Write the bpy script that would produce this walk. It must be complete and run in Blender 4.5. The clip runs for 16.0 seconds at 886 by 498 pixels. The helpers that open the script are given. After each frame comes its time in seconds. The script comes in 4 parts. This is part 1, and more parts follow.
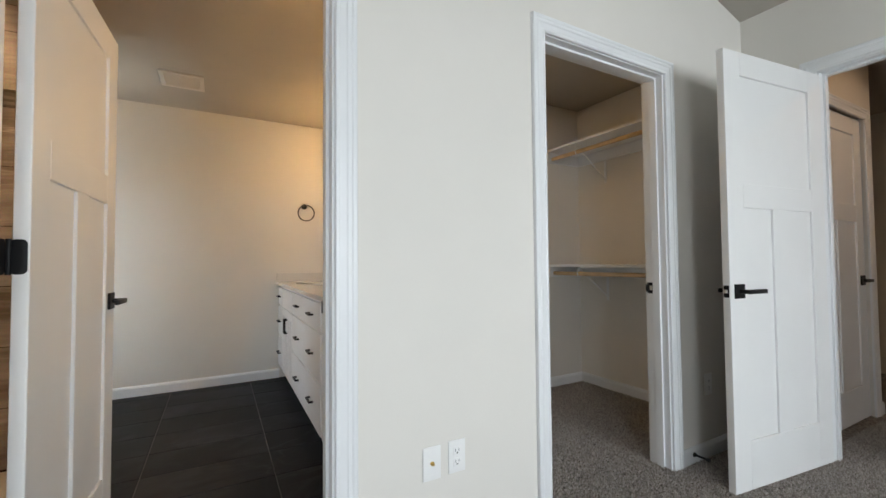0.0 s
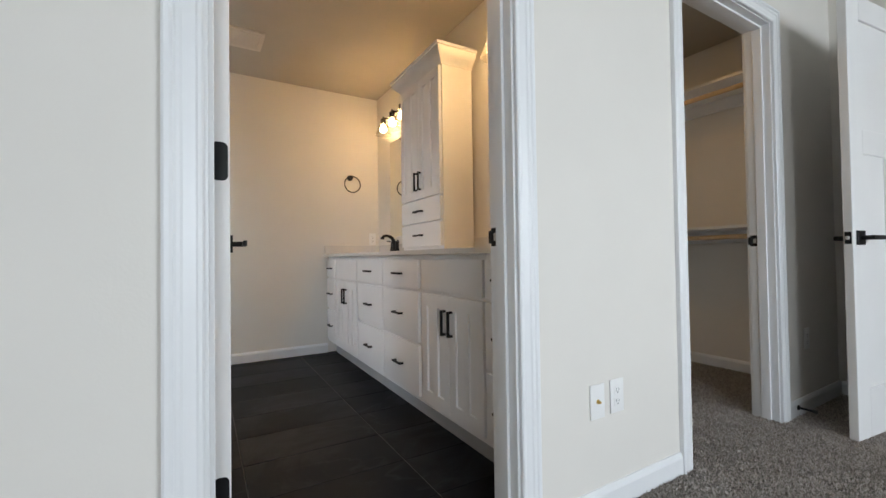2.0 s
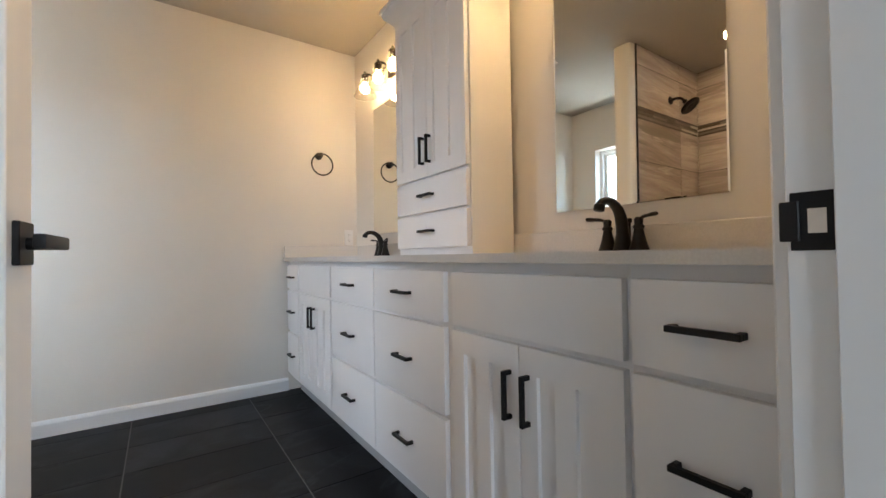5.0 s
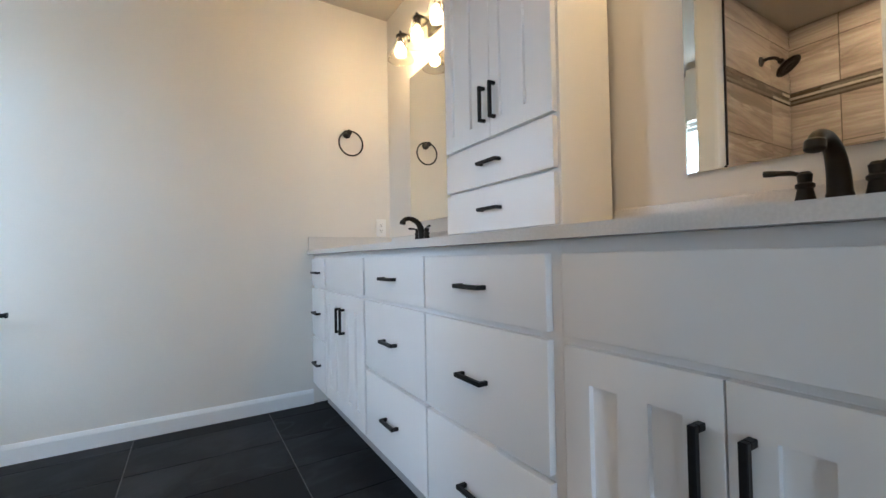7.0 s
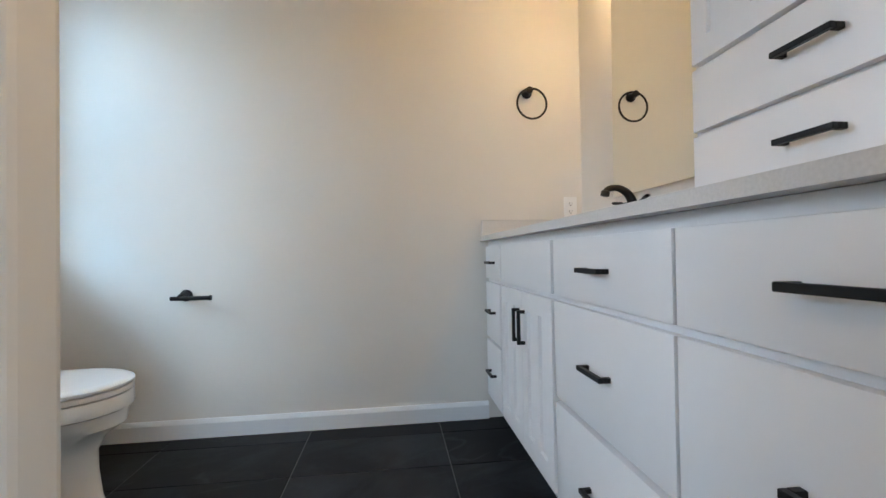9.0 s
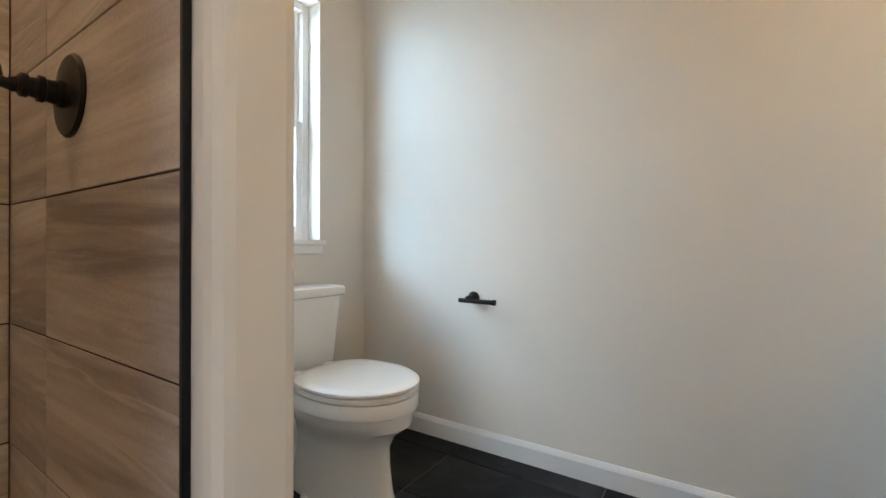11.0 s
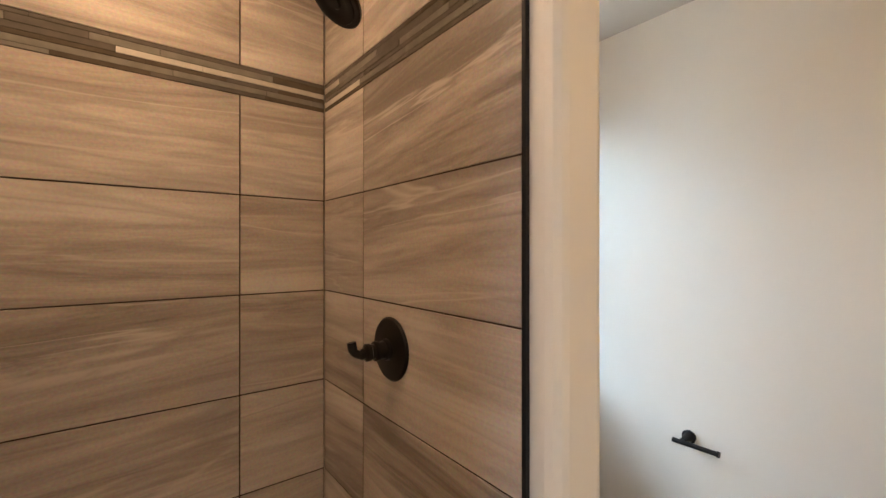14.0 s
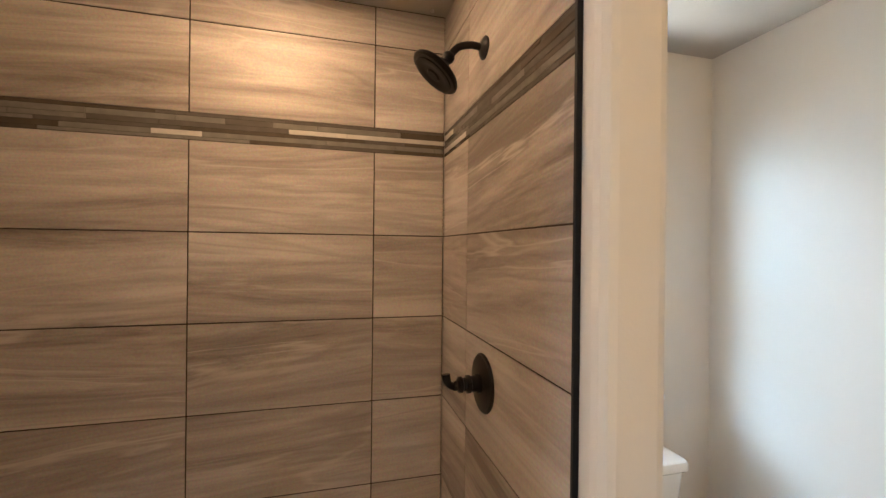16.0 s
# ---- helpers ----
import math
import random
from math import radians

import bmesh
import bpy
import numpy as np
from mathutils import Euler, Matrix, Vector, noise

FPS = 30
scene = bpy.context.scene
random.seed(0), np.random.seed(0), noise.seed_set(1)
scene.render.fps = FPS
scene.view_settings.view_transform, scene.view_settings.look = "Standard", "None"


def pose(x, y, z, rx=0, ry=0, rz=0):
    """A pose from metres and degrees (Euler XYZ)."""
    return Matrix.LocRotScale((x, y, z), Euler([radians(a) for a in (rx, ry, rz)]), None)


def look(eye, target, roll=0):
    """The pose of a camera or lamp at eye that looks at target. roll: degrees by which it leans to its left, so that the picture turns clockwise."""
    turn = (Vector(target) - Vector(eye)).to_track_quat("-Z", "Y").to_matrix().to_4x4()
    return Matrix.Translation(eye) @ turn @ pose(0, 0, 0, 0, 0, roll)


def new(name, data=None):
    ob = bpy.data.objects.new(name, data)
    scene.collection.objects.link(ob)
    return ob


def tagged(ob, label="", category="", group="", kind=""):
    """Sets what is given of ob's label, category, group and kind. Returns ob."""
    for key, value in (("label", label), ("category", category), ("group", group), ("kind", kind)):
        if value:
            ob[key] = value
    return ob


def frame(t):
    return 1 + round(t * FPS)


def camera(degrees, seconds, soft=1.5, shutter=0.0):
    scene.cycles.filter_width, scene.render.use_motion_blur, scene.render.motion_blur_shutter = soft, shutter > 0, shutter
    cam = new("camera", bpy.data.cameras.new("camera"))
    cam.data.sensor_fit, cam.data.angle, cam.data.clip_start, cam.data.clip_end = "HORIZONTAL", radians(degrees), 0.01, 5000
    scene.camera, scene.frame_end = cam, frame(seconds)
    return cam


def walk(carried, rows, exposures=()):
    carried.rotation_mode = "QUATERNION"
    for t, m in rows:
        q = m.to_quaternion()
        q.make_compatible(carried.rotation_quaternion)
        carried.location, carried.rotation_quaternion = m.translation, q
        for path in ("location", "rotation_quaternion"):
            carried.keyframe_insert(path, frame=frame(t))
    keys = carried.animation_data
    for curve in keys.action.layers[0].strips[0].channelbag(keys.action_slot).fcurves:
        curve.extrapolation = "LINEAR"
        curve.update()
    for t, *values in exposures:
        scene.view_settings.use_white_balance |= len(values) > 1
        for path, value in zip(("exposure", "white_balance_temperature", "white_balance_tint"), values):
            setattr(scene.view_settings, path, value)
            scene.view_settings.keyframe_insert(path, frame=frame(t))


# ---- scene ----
cam = camera(94.0, 16.0)

PATH = [
    (0, (0.14, 0.099, 1.077), (1.114, 1.845, 1.141), -0.5),
    (0.5, (-0.11, 0.079, 1.011), (0.856, 1.83, 1.068), -0.5),
    (1, (-0.236, 0.154, 0.922), (0.735, 1.901, 0.978), -0.4),
    (1.5, (-0.298, 0.284, 0.884), (0.691, 2.022, 0.936), -0.5),
    (2, (-0.338, 0.461, 0.871), (0.685, 2.179, 0.907), -0.8),
    (2.5, (-0.31, 0.656, 0.876), (0.75, 2.352, 0.905), -0.9),
    (3, (-0.242, 0.838, 0.901), (0.853, 2.512, 0.92), -1.0),
    (3.5, (-0.192, 0.974, 0.912), (0.935, 2.626, 0.932), -1.1),
    (6, (0.003, 1.615, 0.886), (1.157, 3.248, 0.922), -0.9),
    (6.5, (0.027, 1.717, 0.874), (1.151, 3.372, 0.908), -1.1),
    (7, (0.056, 1.809, 0.852), (1.117, 3.504, 0.891), -1.1),
    (7.5, (0.089, 1.912, 0.842), (1.035, 3.673, 0.877), -1.0),
    (8, (0.128, 2.027, 0.836), (0.912, 3.866, 0.868), -0.9),
    (8.5, (0.173, 2.162, 0.831), (0.721, 4.085, 0.867), -0.9),
    (9, (0.217, 2.286, 0.819), (0.476, 4.269, 0.846), -0.9),
    (9.5, (0.229, 2.365, 0.829), (0.14, 4.363, 0.859), -0.8),
    (12, (0.045, 2.875, 0.947), (-1.41, 4.247, 0.927), 0.4),
    (12.5, (-0.022, 2.806, 1.08), (-1.55, 4.096, 1.065), 0.4),
    (13, (-0.064, 2.713, 1.187), (-1.625, 3.963, 1.181), 0.3),
    (13.5, (-0.052, 2.602, 1.318), (-1.627, 3.834, 1.316), 0.2),
    (14, (0.016, 2.471, 1.42), (-1.562, 3.699, 1.423), -0.0),
    (14.5, (0.102, 2.382, 1.492), (-1.488, 3.595, 1.496), -0.1),
    (15, (0.204, 2.46, 1.534), (-1.521, 3.473, 1.536), -0.0),
    (15.5, (0.258, 2.562, 1.551), (-1.596, 3.312, 1.551), 0.2),
    (16, (0.182, 2.607, 1.541), (-1.749, 3.128, 1.539), 0.6),
]
walk(cam, [(t, look(eye, target, roll)) for t, eye, target, roll in PATH],
     exposures=[(0, -0.33, 7000, 14), (1.0, -0.33, 6800, 13), (3.5, -0.3, 6900, 18), (6, 0.06, 5800, 10), (7.5, -0.02, 5600, 9), (8.5, -0.1, 5700, 9), (9.5, -0.07, 6200, 11), (12, -0.08, 6500, 11), (14, 0.02, 6900, 16), (16, 0.05, 6600, 14)])

# large lights: daylight through the bathroom and bedroom windows, an added bedroom fill, warm bulbs over the mirrors
world = bpy.data.worlds.new("world")
scene.world = world
world.use_nodes = True
wn = world.node_tree.nodes
sky = wn.new("ShaderNodeTexSky")
sky.sky_type = 'NISHITA'
sky.sun_disc = False
sky.sun_elevation = radians(42)
sky.sun_rotation = radians(20)
wn["Background"].inputs["Strength"].default_value = 0.12
world.node_tree.links.new(sky.outputs["Color"], wn["Background"].inputs["Color"])

sun = new("sun", bpy.data.lights.new("sun", 'SUN'))
sun.data.energy = 2.5
sun.data.angle = radians(0.5)
sun.data.color = (1.0, 0.95, 0.88)
sun.matrix_world = look((3.0, 8.0, 9.0), (0, 0, 0))


def window_light(name, eye, target, w, h, watts, color, spread=180):
    lamp = bpy.data.lights.new(name, 'AREA')
    lamp.shape, lamp.size, lamp.size_y = 'RECTANGLE', w, h
    lamp.energy, lamp.color = watts, color
    lamp.spread = radians(spread)
    ob = new(name, lamp)
    ob.matrix_world = look(eye, target)
    return ob


SKY_TINT = (0.67, 0.84, 1.0)
window_light("bath_window_daylight", (-3.0, 3.3, 2.45), (-1.3, 3.72, 1.4), 1.6, 1.1, 120, SKY_TINT)
window_light("bath_window_far_daylight", (-3.2, 4.9, 2.4), (0.65, 2.7, 0.7), 1.7, 1.2, 200, SKY_TINT)
window_light("bath_window_side_daylight", (-2.45, 2.15, 2.0), (-1.4, 3.85, 1.35), 1.1, 1.1, 128, (0.50, 0.77, 1.0))
window_light("bath_window_ground_daylight", (-1.95, 3.72, 0.2), (-0.95, 3.72, 2.4), 0.8, 0.6, 105, (0.88, 0.96, 0.98))
window_light("bedroom_window_daylight", (1.75, -3.05, 1.45), (1.2, 1.4, 0.5), 2.0, 1.4, 78, (0.77, 0.90, 1.0), 130)
# added fill lamp, no known window: brightens the vanity fronts through the doorway
window_light("bedroom_west_fill", (-1.4, -3.12, 1.45), (0.5, 1.9, 0.4), 1.1, 1.5, 46, (0.77, 0.90, 1.0), 130)
BULB_POWER = 108.0
BULB_TINT = (1.0, 0.63, 0.26)
WARM = (1.0, 0.66, 0.37)

# ---- materials ----


def mat(name, color=(0.8, 0.8, 0.8), rough=0.5, metal=0.0, vary=0.0, scale=8.0, bump=0.0, bump_scale=200.0, spec=0.5):
    """A painted or plain surface: base colour with soft blotches, fine bump."""
    m = bpy.data.materials.new(name)
    m.use_nodes = True
    nt = m.node_tree
    b = nt.nodes["Principled BSDF"]
    b.inputs["Base Color"].default_value = (*color, 1)
    b.inputs["Roughness"].default_value = rough
    b.inputs["Metallic"].default_value = metal
    b.inputs["Specular IOR Level"].default_value = spec
    co = nt.nodes.new("ShaderNodeTexCoord")
    if vary:
        n = nt.nodes.new("ShaderNodeTexNoise")
        n.inputs["Scale"].default_value = scale
        n.inputs["Detail"].default_value = 5
        r = nt.nodes.new("ShaderNodeValToRGB")
        r.color_ramp.elements[0].position, r.color_ramp.elements[1].position = 0.3, 0.7
        r.color_ramp.elements[0].color = (*[c * (1 - vary) for c in color], 1)
        r.color_ramp.elements[1].color = (*[min(1, c * (1 + vary)) for c in color], 1)
        nt.links.new(co.outputs["Object"], n.inputs["Vector"])
        nt.links.new(n.outputs["Fac"], r.inputs["Fac"])
        nt.links.new(r.outputs["Color"], b.inputs["Base Color"])
    if bump:
        n2 = nt.nodes.new("ShaderNodeTexNoise")
        n2.inputs["Scale"].default_value = bump_scale
        n2.inputs["Detail"].default_value = 3
        bp = nt.nodes.new("ShaderNodeBump")
        bp.inputs["Strength"].default_value = bump
        bp.inputs["Distance"].default_value = 0.002
        nt.links.new(co.outputs["Object"], n2.inputs["Vector"])
        nt.links.new(n2.outputs["Fac"], bp.inputs["Height"])
        nt.links.new(bp.outputs["Normal"], b.inputs["Normal"])
    return m


def stone_tile(name, dark, mid, light, stretch, rough, axis_scale=1.0, ramp=(0.3, 0.52, 0.72), bump=0.1, spec=0.5, fine=0.0, lean=(-0.20, 0.04)):
    """Veined porcelain: streaks along the tile's long side, different on each tile."""
    m = bpy.data.materials.new(name)
    m.use_nodes = True
    nt = m.node_tree
    N, L = nt.nodes.new, nt.links.new
    b = nt.nodes["Principled BSDF"]
    b.inputs["Specular IOR Level"].default_value = spec
    co, info = N("ShaderNodeTexCoord"), N("ShaderNodeObjectInfo")
    off = N("ShaderNodeMath")
    off.operation = 'MULTIPLY'
    off.inputs[1].default_value = 53.0
    L(info.outputs["Random"], off.inputs[0])
    tilt = N("ShaderNodeVectorRotate")
    tilt.rotation_type = 'Z_AXIS'
    turn = N("ShaderNodeMapRange")
    turn.inputs["To Min"].default_value, turn.inputs["To Max"].default_value = lean
    L(info.outputs["Random"], turn.inputs["Value"])
    L(co.outputs["Object"], tilt.inputs["Vector"])
    L(turn.outputs["Result"], tilt.inputs["Angle"])
    mp = N("ShaderNodeMapping")
    mp.inputs["Scale"].default_value = stretch
    L(tilt.outputs["Vector"], mp.inputs["Vector"])
    add = N("ShaderNodeVectorMath")
    L(mp.outputs["Vector"], add.inputs[0])
    comb = N("ShaderNodeCombineXYZ")
    for k in ("X", "Y", "Z"):
        L(off.outputs[0], comb.inputs[k])
    L(comb.outputs[0], add.inputs[1])
    n1 = N("ShaderNodeTexNoise")
    n1.inputs["Scale"].default_value = 1.0
    n1.inputs["Detail"].default_value = 7
    n1.inputs["Roughness"].default_value = 0.68
    n1.inputs["Distortion"].default_value = 1.3
    L(add.outputs[0], n1.inputs["Vector"])
    r = N("ShaderNodeValToRGB")
    r.color_ramp.elements[0].position, r.color_ramp.elements[1].position = ramp[0], ramp[2]
    r.color_ramp.elements[0].color, r.color_ramp.elements[1].color = (*dark, 1), (*light, 1)
    e = r.color_ramp.elements.new(ramp[1])
    e.color = (*mid, 1)
    slow = N("ShaderNodeTexNoise")
    slow.inputs["Scale"].default_value = 0.33
    slow.inputs["Detail"].default_value = 2
    L(add.outputs[0], slow.inputs["Vector"])
    blend = N("ShaderNodeMix")
    blend.inputs[0].default_value = 0.45
    L(n1.outputs["Fac"], blend.inputs[2])
    L(slow.outputs["Fac"], blend.inputs[3])
    L(blend.outputs[0], r.inputs["Fac"])
    n2 = N("ShaderNodeTexNoise")
    n2.inputs["Scale"].default_value = 140.0
    n2.inputs["Detail"].default_value = 3
    L(co.outputs["Object"], n2.inputs["Vector"])
    mix = N("ShaderNodeMix")
    mix.data_type, mix.blend_type = 'RGBA', 'OVERLAY'
    mix.inputs[0].default_value = 0.28
    L(r.outputs["Color"], mix.inputs[6])
    L(n2.outputs["Color"], mix.inputs[7])
    # thin wandering veins, pale and dark, broken up by the slow noise
    base = mix.outputs[2]
    if fine:
        mf = N("ShaderNodeMapping")
        mf.inputs["Location"].default_value = (3.1, 11.7, 0)
        mf.inputs["Scale"].default_value = (1.5, 3.6, 1.0)
        L(add.outputs[0], mf.inputs["Vector"])
        nf = N("ShaderNodeTexNoise")
        nf.inputs["Scale"].default_value = 1.0
        nf.inputs["Detail"].default_value = 5
        nf.inputs["Distortion"].default_value = 0.9
        L(mf.outputs["Vector"], nf.inputs["Vector"])
        rf = N("ShaderNodeValToRGB")
        rf.color_ramp.elements[0].position, rf.color_ramp.elements[1].position = 0.36, 0.64
        rf.color_ramp.elements[0].color, rf.color_ramp.elements[1].color = (0.22, 0.21, 0.20, 1), (0.74, 0.75, 0.76, 1)
        L(nf.outputs["Fac"], rf.inputs["Fac"])
        streak = N("ShaderNodeMix")
        streak.data_type, streak.blend_type = 'RGBA', 'OVERLAY'
        streak.inputs[0].default_value = fine
        L(base, streak.inputs[6])
        L(rf.outputs["Color"], streak.inputs[7])
        base = streak.outputs[2]
    for shift, width, tone, share in ((0.0, 0.013, light, 0.85), (7.3, 0.034, dark, 0.35)):
        mv = N("ShaderNodeMapping")
        mv.inputs["Location"].default_value = (shift, shift * 1.7, 0)
        mv.inputs["Scale"].default_value = (0.55, 0.62, 1.0)
        L(add.outputs[0], mv.inputs["Vector"])
        nv = N("ShaderNodeTexNoise")
        nv.inputs["Scale"].default_value = 1.0
        nv.inputs["Detail"].default_value = 4
        nv.inputs["Roughness"].default_value = 0.55
        nv.inputs["Distortion"].default_value = 0.7
        L(mv.outputs["Vector"], nv.inputs["Vector"])
        vr = N("ShaderNodeValToRGB")
        vr.color_ramp.elements[0].position, vr.color_ramp.elements[1].position = 0.47 - width, 0.47 + width
        vr.color_ramp.elements[0].color = vr.color_ramp.elements[1].color = (0, 0, 0, 1)
        mid_stop = vr.color_ramp.elements.new(0.47)
        mid_stop.color = (share, share, share, 1)
        L(nv.outputs["Fac"], vr.inputs["Fac"])
        gate = N("ShaderNodeMapRange")
        gate.inputs["From Min"].default_value, gate.inputs["From Max"].default_value = 0.38, 0.52
        L(n1.outputs["Fac"], gate.inputs["Value"])
        fade = N("ShaderNodeMath")
        fade.operation = 'MULTIPLY'
        L(vr.outputs["Color"], fade.inputs[0])
        L(gate.outputs["Result"], fade.inputs[1])
        mix2 = N("ShaderNodeMix")
        mix2.data_type = 'RGBA'
        L(fade.outputs[0], mix2.inputs[0])
        L(base, mix2.inputs[6])
        mix2.inputs[7].default_value = (*tone, 1)
        base = mix2.outputs[2]
    L(base, b.inputs["Base Color"])
    rr = N("ShaderNodeMapRange")
    rr.inputs["To Min"].default_value, rr.inputs["To Max"].default_value = rough - 0.06, rough + 0.12
    L(n1.outputs["Fac"], rr.inputs["Value"])
    L(rr.outputs["Result"], b.inputs["Roughness"])
    bp = N("ShaderNodeBump")
    bp.inputs["Strength"].default_value = bump
    bp.inputs["Distance"].default_value = 0.002
    L(n1.outputs["Fac"], bp.inputs["Height"])
    L(bp.outputs["Normal"], b.inputs["Normal"])
    return m


def clear_glass(name, gloss, tint=(1, 1, 1), haze=0.0):
    """Thin clear glass: see-through with a little gloss."""
    m = bpy.data.materials.new(name)
    m.use_nodes = True
    nt = m.node_tree
    nt.nodes.remove(nt.nodes["Principled BSDF"])
    out = nt.nodes["Material Output"]
    tr, gl, mx = (nt.nodes.new(k) for k in ("ShaderNodeBsdfTransparent", "ShaderNodeBsdfGlossy", "ShaderNodeMixShader"))
    tr.inputs["Color"].default_value = (*tint, 1)
    gl.inputs["Roughness"].default_value = gloss
    mx.inputs[0].default_value = 0.05
    nt.links.new(tr.outputs[0], mx.inputs[1])
    nt.links.new(gl.outputs[0], mx.inputs[2])
    top = mx
    if haze:
        tl, top = nt.nodes.new("ShaderNodeBsdfTranslucent"), nt.nodes.new("ShaderNodeMixShader")
        top.inputs[0].default_value = haze
        nt.links.new(mx.outputs[0], top.inputs[1])
        nt.links.new(tl.outputs[0], top.inputs[2])
    nt.links.new(top.outputs[0], out.inputs["Surface"])
    return m


def glow(name, color, strength):
    m = bpy.data.materials.new(name)
    m.use_nodes = True
    b = m.node_tree.nodes["Principled BSDF"]
    b.inputs["Emission Color"].default_value = (*color, 1)
    b.inputs["Emission Strength"].default_value = strength
    return m


M_WALL = mat("wall_paint", (0.75, 0.722, 0.675), 0.78, vary=0.015, scale=3, bump=0.15, bump_scale=140, spec=0.25)
# ceilings: warm white darkened in the colour itself, for how little light reaches them
M_CEIL_DIM = mat("dimmed_ceiling_paint", (0.45, 0.42, 0.375), 0.75, vary=0.02, scale=4, bump=0.3, bump_scale=60)
M_TRIM = mat("white_trim_paint", (0.79, 0.803, 0.815), 0.35, vary=0.01, scale=5, bump=0.04, bump_scale=90)
M_DOOR = mat("white_door_paint", (0.81, 0.81, 0.805), 0.38, vary=0.012, scale=6, bump=0.05, bump_scale=120)
M_CAB = mat("cabinet_paint", (0.80, 0.80, 0.805), 0.38, vary=0.012, scale=6, bump=0.03, bump_scale=100)
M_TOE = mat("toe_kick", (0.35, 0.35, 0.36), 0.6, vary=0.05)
M_QUARTZ = mat("quartz", (0.67, 0.65, 0.625), 0.2, vary=0.05, scale=210)
M_BLACK = mat("matte_black_metal", (0.007, 0.007, 0.008), 0.45, metal=0.0, vary=0.1, scale=40, spec=0.25)
M_BRONZE = mat("oil_rubbed_bronze", (0.008, 0.0065, 0.0055), 0.36, metal=0.45, vary=0.25, scale=30)
M_CHROME = mat("brushed_nickel", (0.6, 0.58, 0.55), 0.3, metal=1.0, vary=0.05, scale=60)
M_BRASS = mat("brass", (0.65, 0.45, 0.15), 0.3, metal=1.0, vary=0.05, scale=60)
M_PLATE = mat("outlet_plastic", (0.84, 0.84, 0.83), 0.35, vary=0.01)
M_SLOT = mat("outlet_slot", (0.05, 0.05, 0.05), 0.6, vary=0.1)
M_PORC = mat("porcelain", (0.84, 0.835, 0.81), 0.12, vary=0.01, scale=4)
M_SEAT = mat("seat_plastic", (0.84, 0.835, 0.815), 0.25, vary=0.01, scale=4)
M_MIRROR = mat("mirror_silver", (0.86, 0.865, 0.81), 0.015, metal=1.0, vary=0.005, scale=3)
M_GROUT_S = mat("shower_grout", (0.040, 0.027, 0.019), 0.9, vary=0.2, scale=60)
M_GROUT_F = mat("floor_grout", (0.13, 0.128, 0.125), 0.9, vary=0.2, scale=60)
M_WOODROD = mat("pine_rod", (0.62, 0.43, 0.24), 0.45, vary=0.15, scale=14)
M_VINYL = mat("window_vinyl", (0.82, 0.83, 0.84), 0.35, vary=0.01)
M_GLASS = clear_glass("window_glass", 0.0)
M_SHADE = clear_glass("lamp_glass", 0.06, (0.96, 0.95, 0.93), haze=0.028)
M_RIM = clear_glass("rim_glass", 0.1, (0.9, 0.89, 0.87), haze=0.12)
M_BULB = glow("lit_bulb", BULB_TINT, BULB_POWER)
M_PAN = mat("shower_pan_acrylic", (0.78, 0.77, 0.75), 0.3, vary=0.01)
M_GRASS = mat("far_grass", (0.07, 0.11, 0.035), 0.9, vary=0.4, scale=0.6)
M_LEAF = mat("far_leaves", (0.16, 0.20, 0.12), 0.85, vary=0.4, scale=2)
M_SOFFIT = mat("soffit_paint", (0.78, 0.77, 0.74), 0.6, vary=0.02)
M_VENT = mat("vent_enamel", (0.66, 0.61, 0.55), 0.45, vary=0.01)
M_SHOWER_TILE = stone_tile("veined_shower_tile", (0.215, 0.185, 0.165), (0.395, 0.345, 0.312), (0.575, 0.525, 0.488), (0.75, 7.0, 1.0), 0.45, ramp=(0.375, 0.47, 0.61), spec=0.26, fine=0.2, lean=(-0.10, 0.04))
M_FLOOR_TILE = stone_tile("slate_floor_tile", (0.0050, 0.0055, 0.0068), (0.0095, 0.0103, 0.0125), (0.033, 0.035, 0.040), (1.7, 2.5, 1.0), 0.48, ramp=(0.38, 0.5, 0.62), bump=0.25, spec=0.16)
M_MOSAIC = [mat("glass_strip_brown", (0.105, 0.094, 0.082), 0.12, vary=0.15, scale=20),
            mat("glass_strip_grey", (0.18, 0.168, 0.15), 0.15, vary=0.15, scale=20),
            mat("glass_strip_dark", (0.085, 0.068, 0.052), 0.1, vary=0.15, scale=20),
            mat("pale_stone_strip", (0.46, 0.435, 0.40), 0.35, vary=0.1, scale=20)]


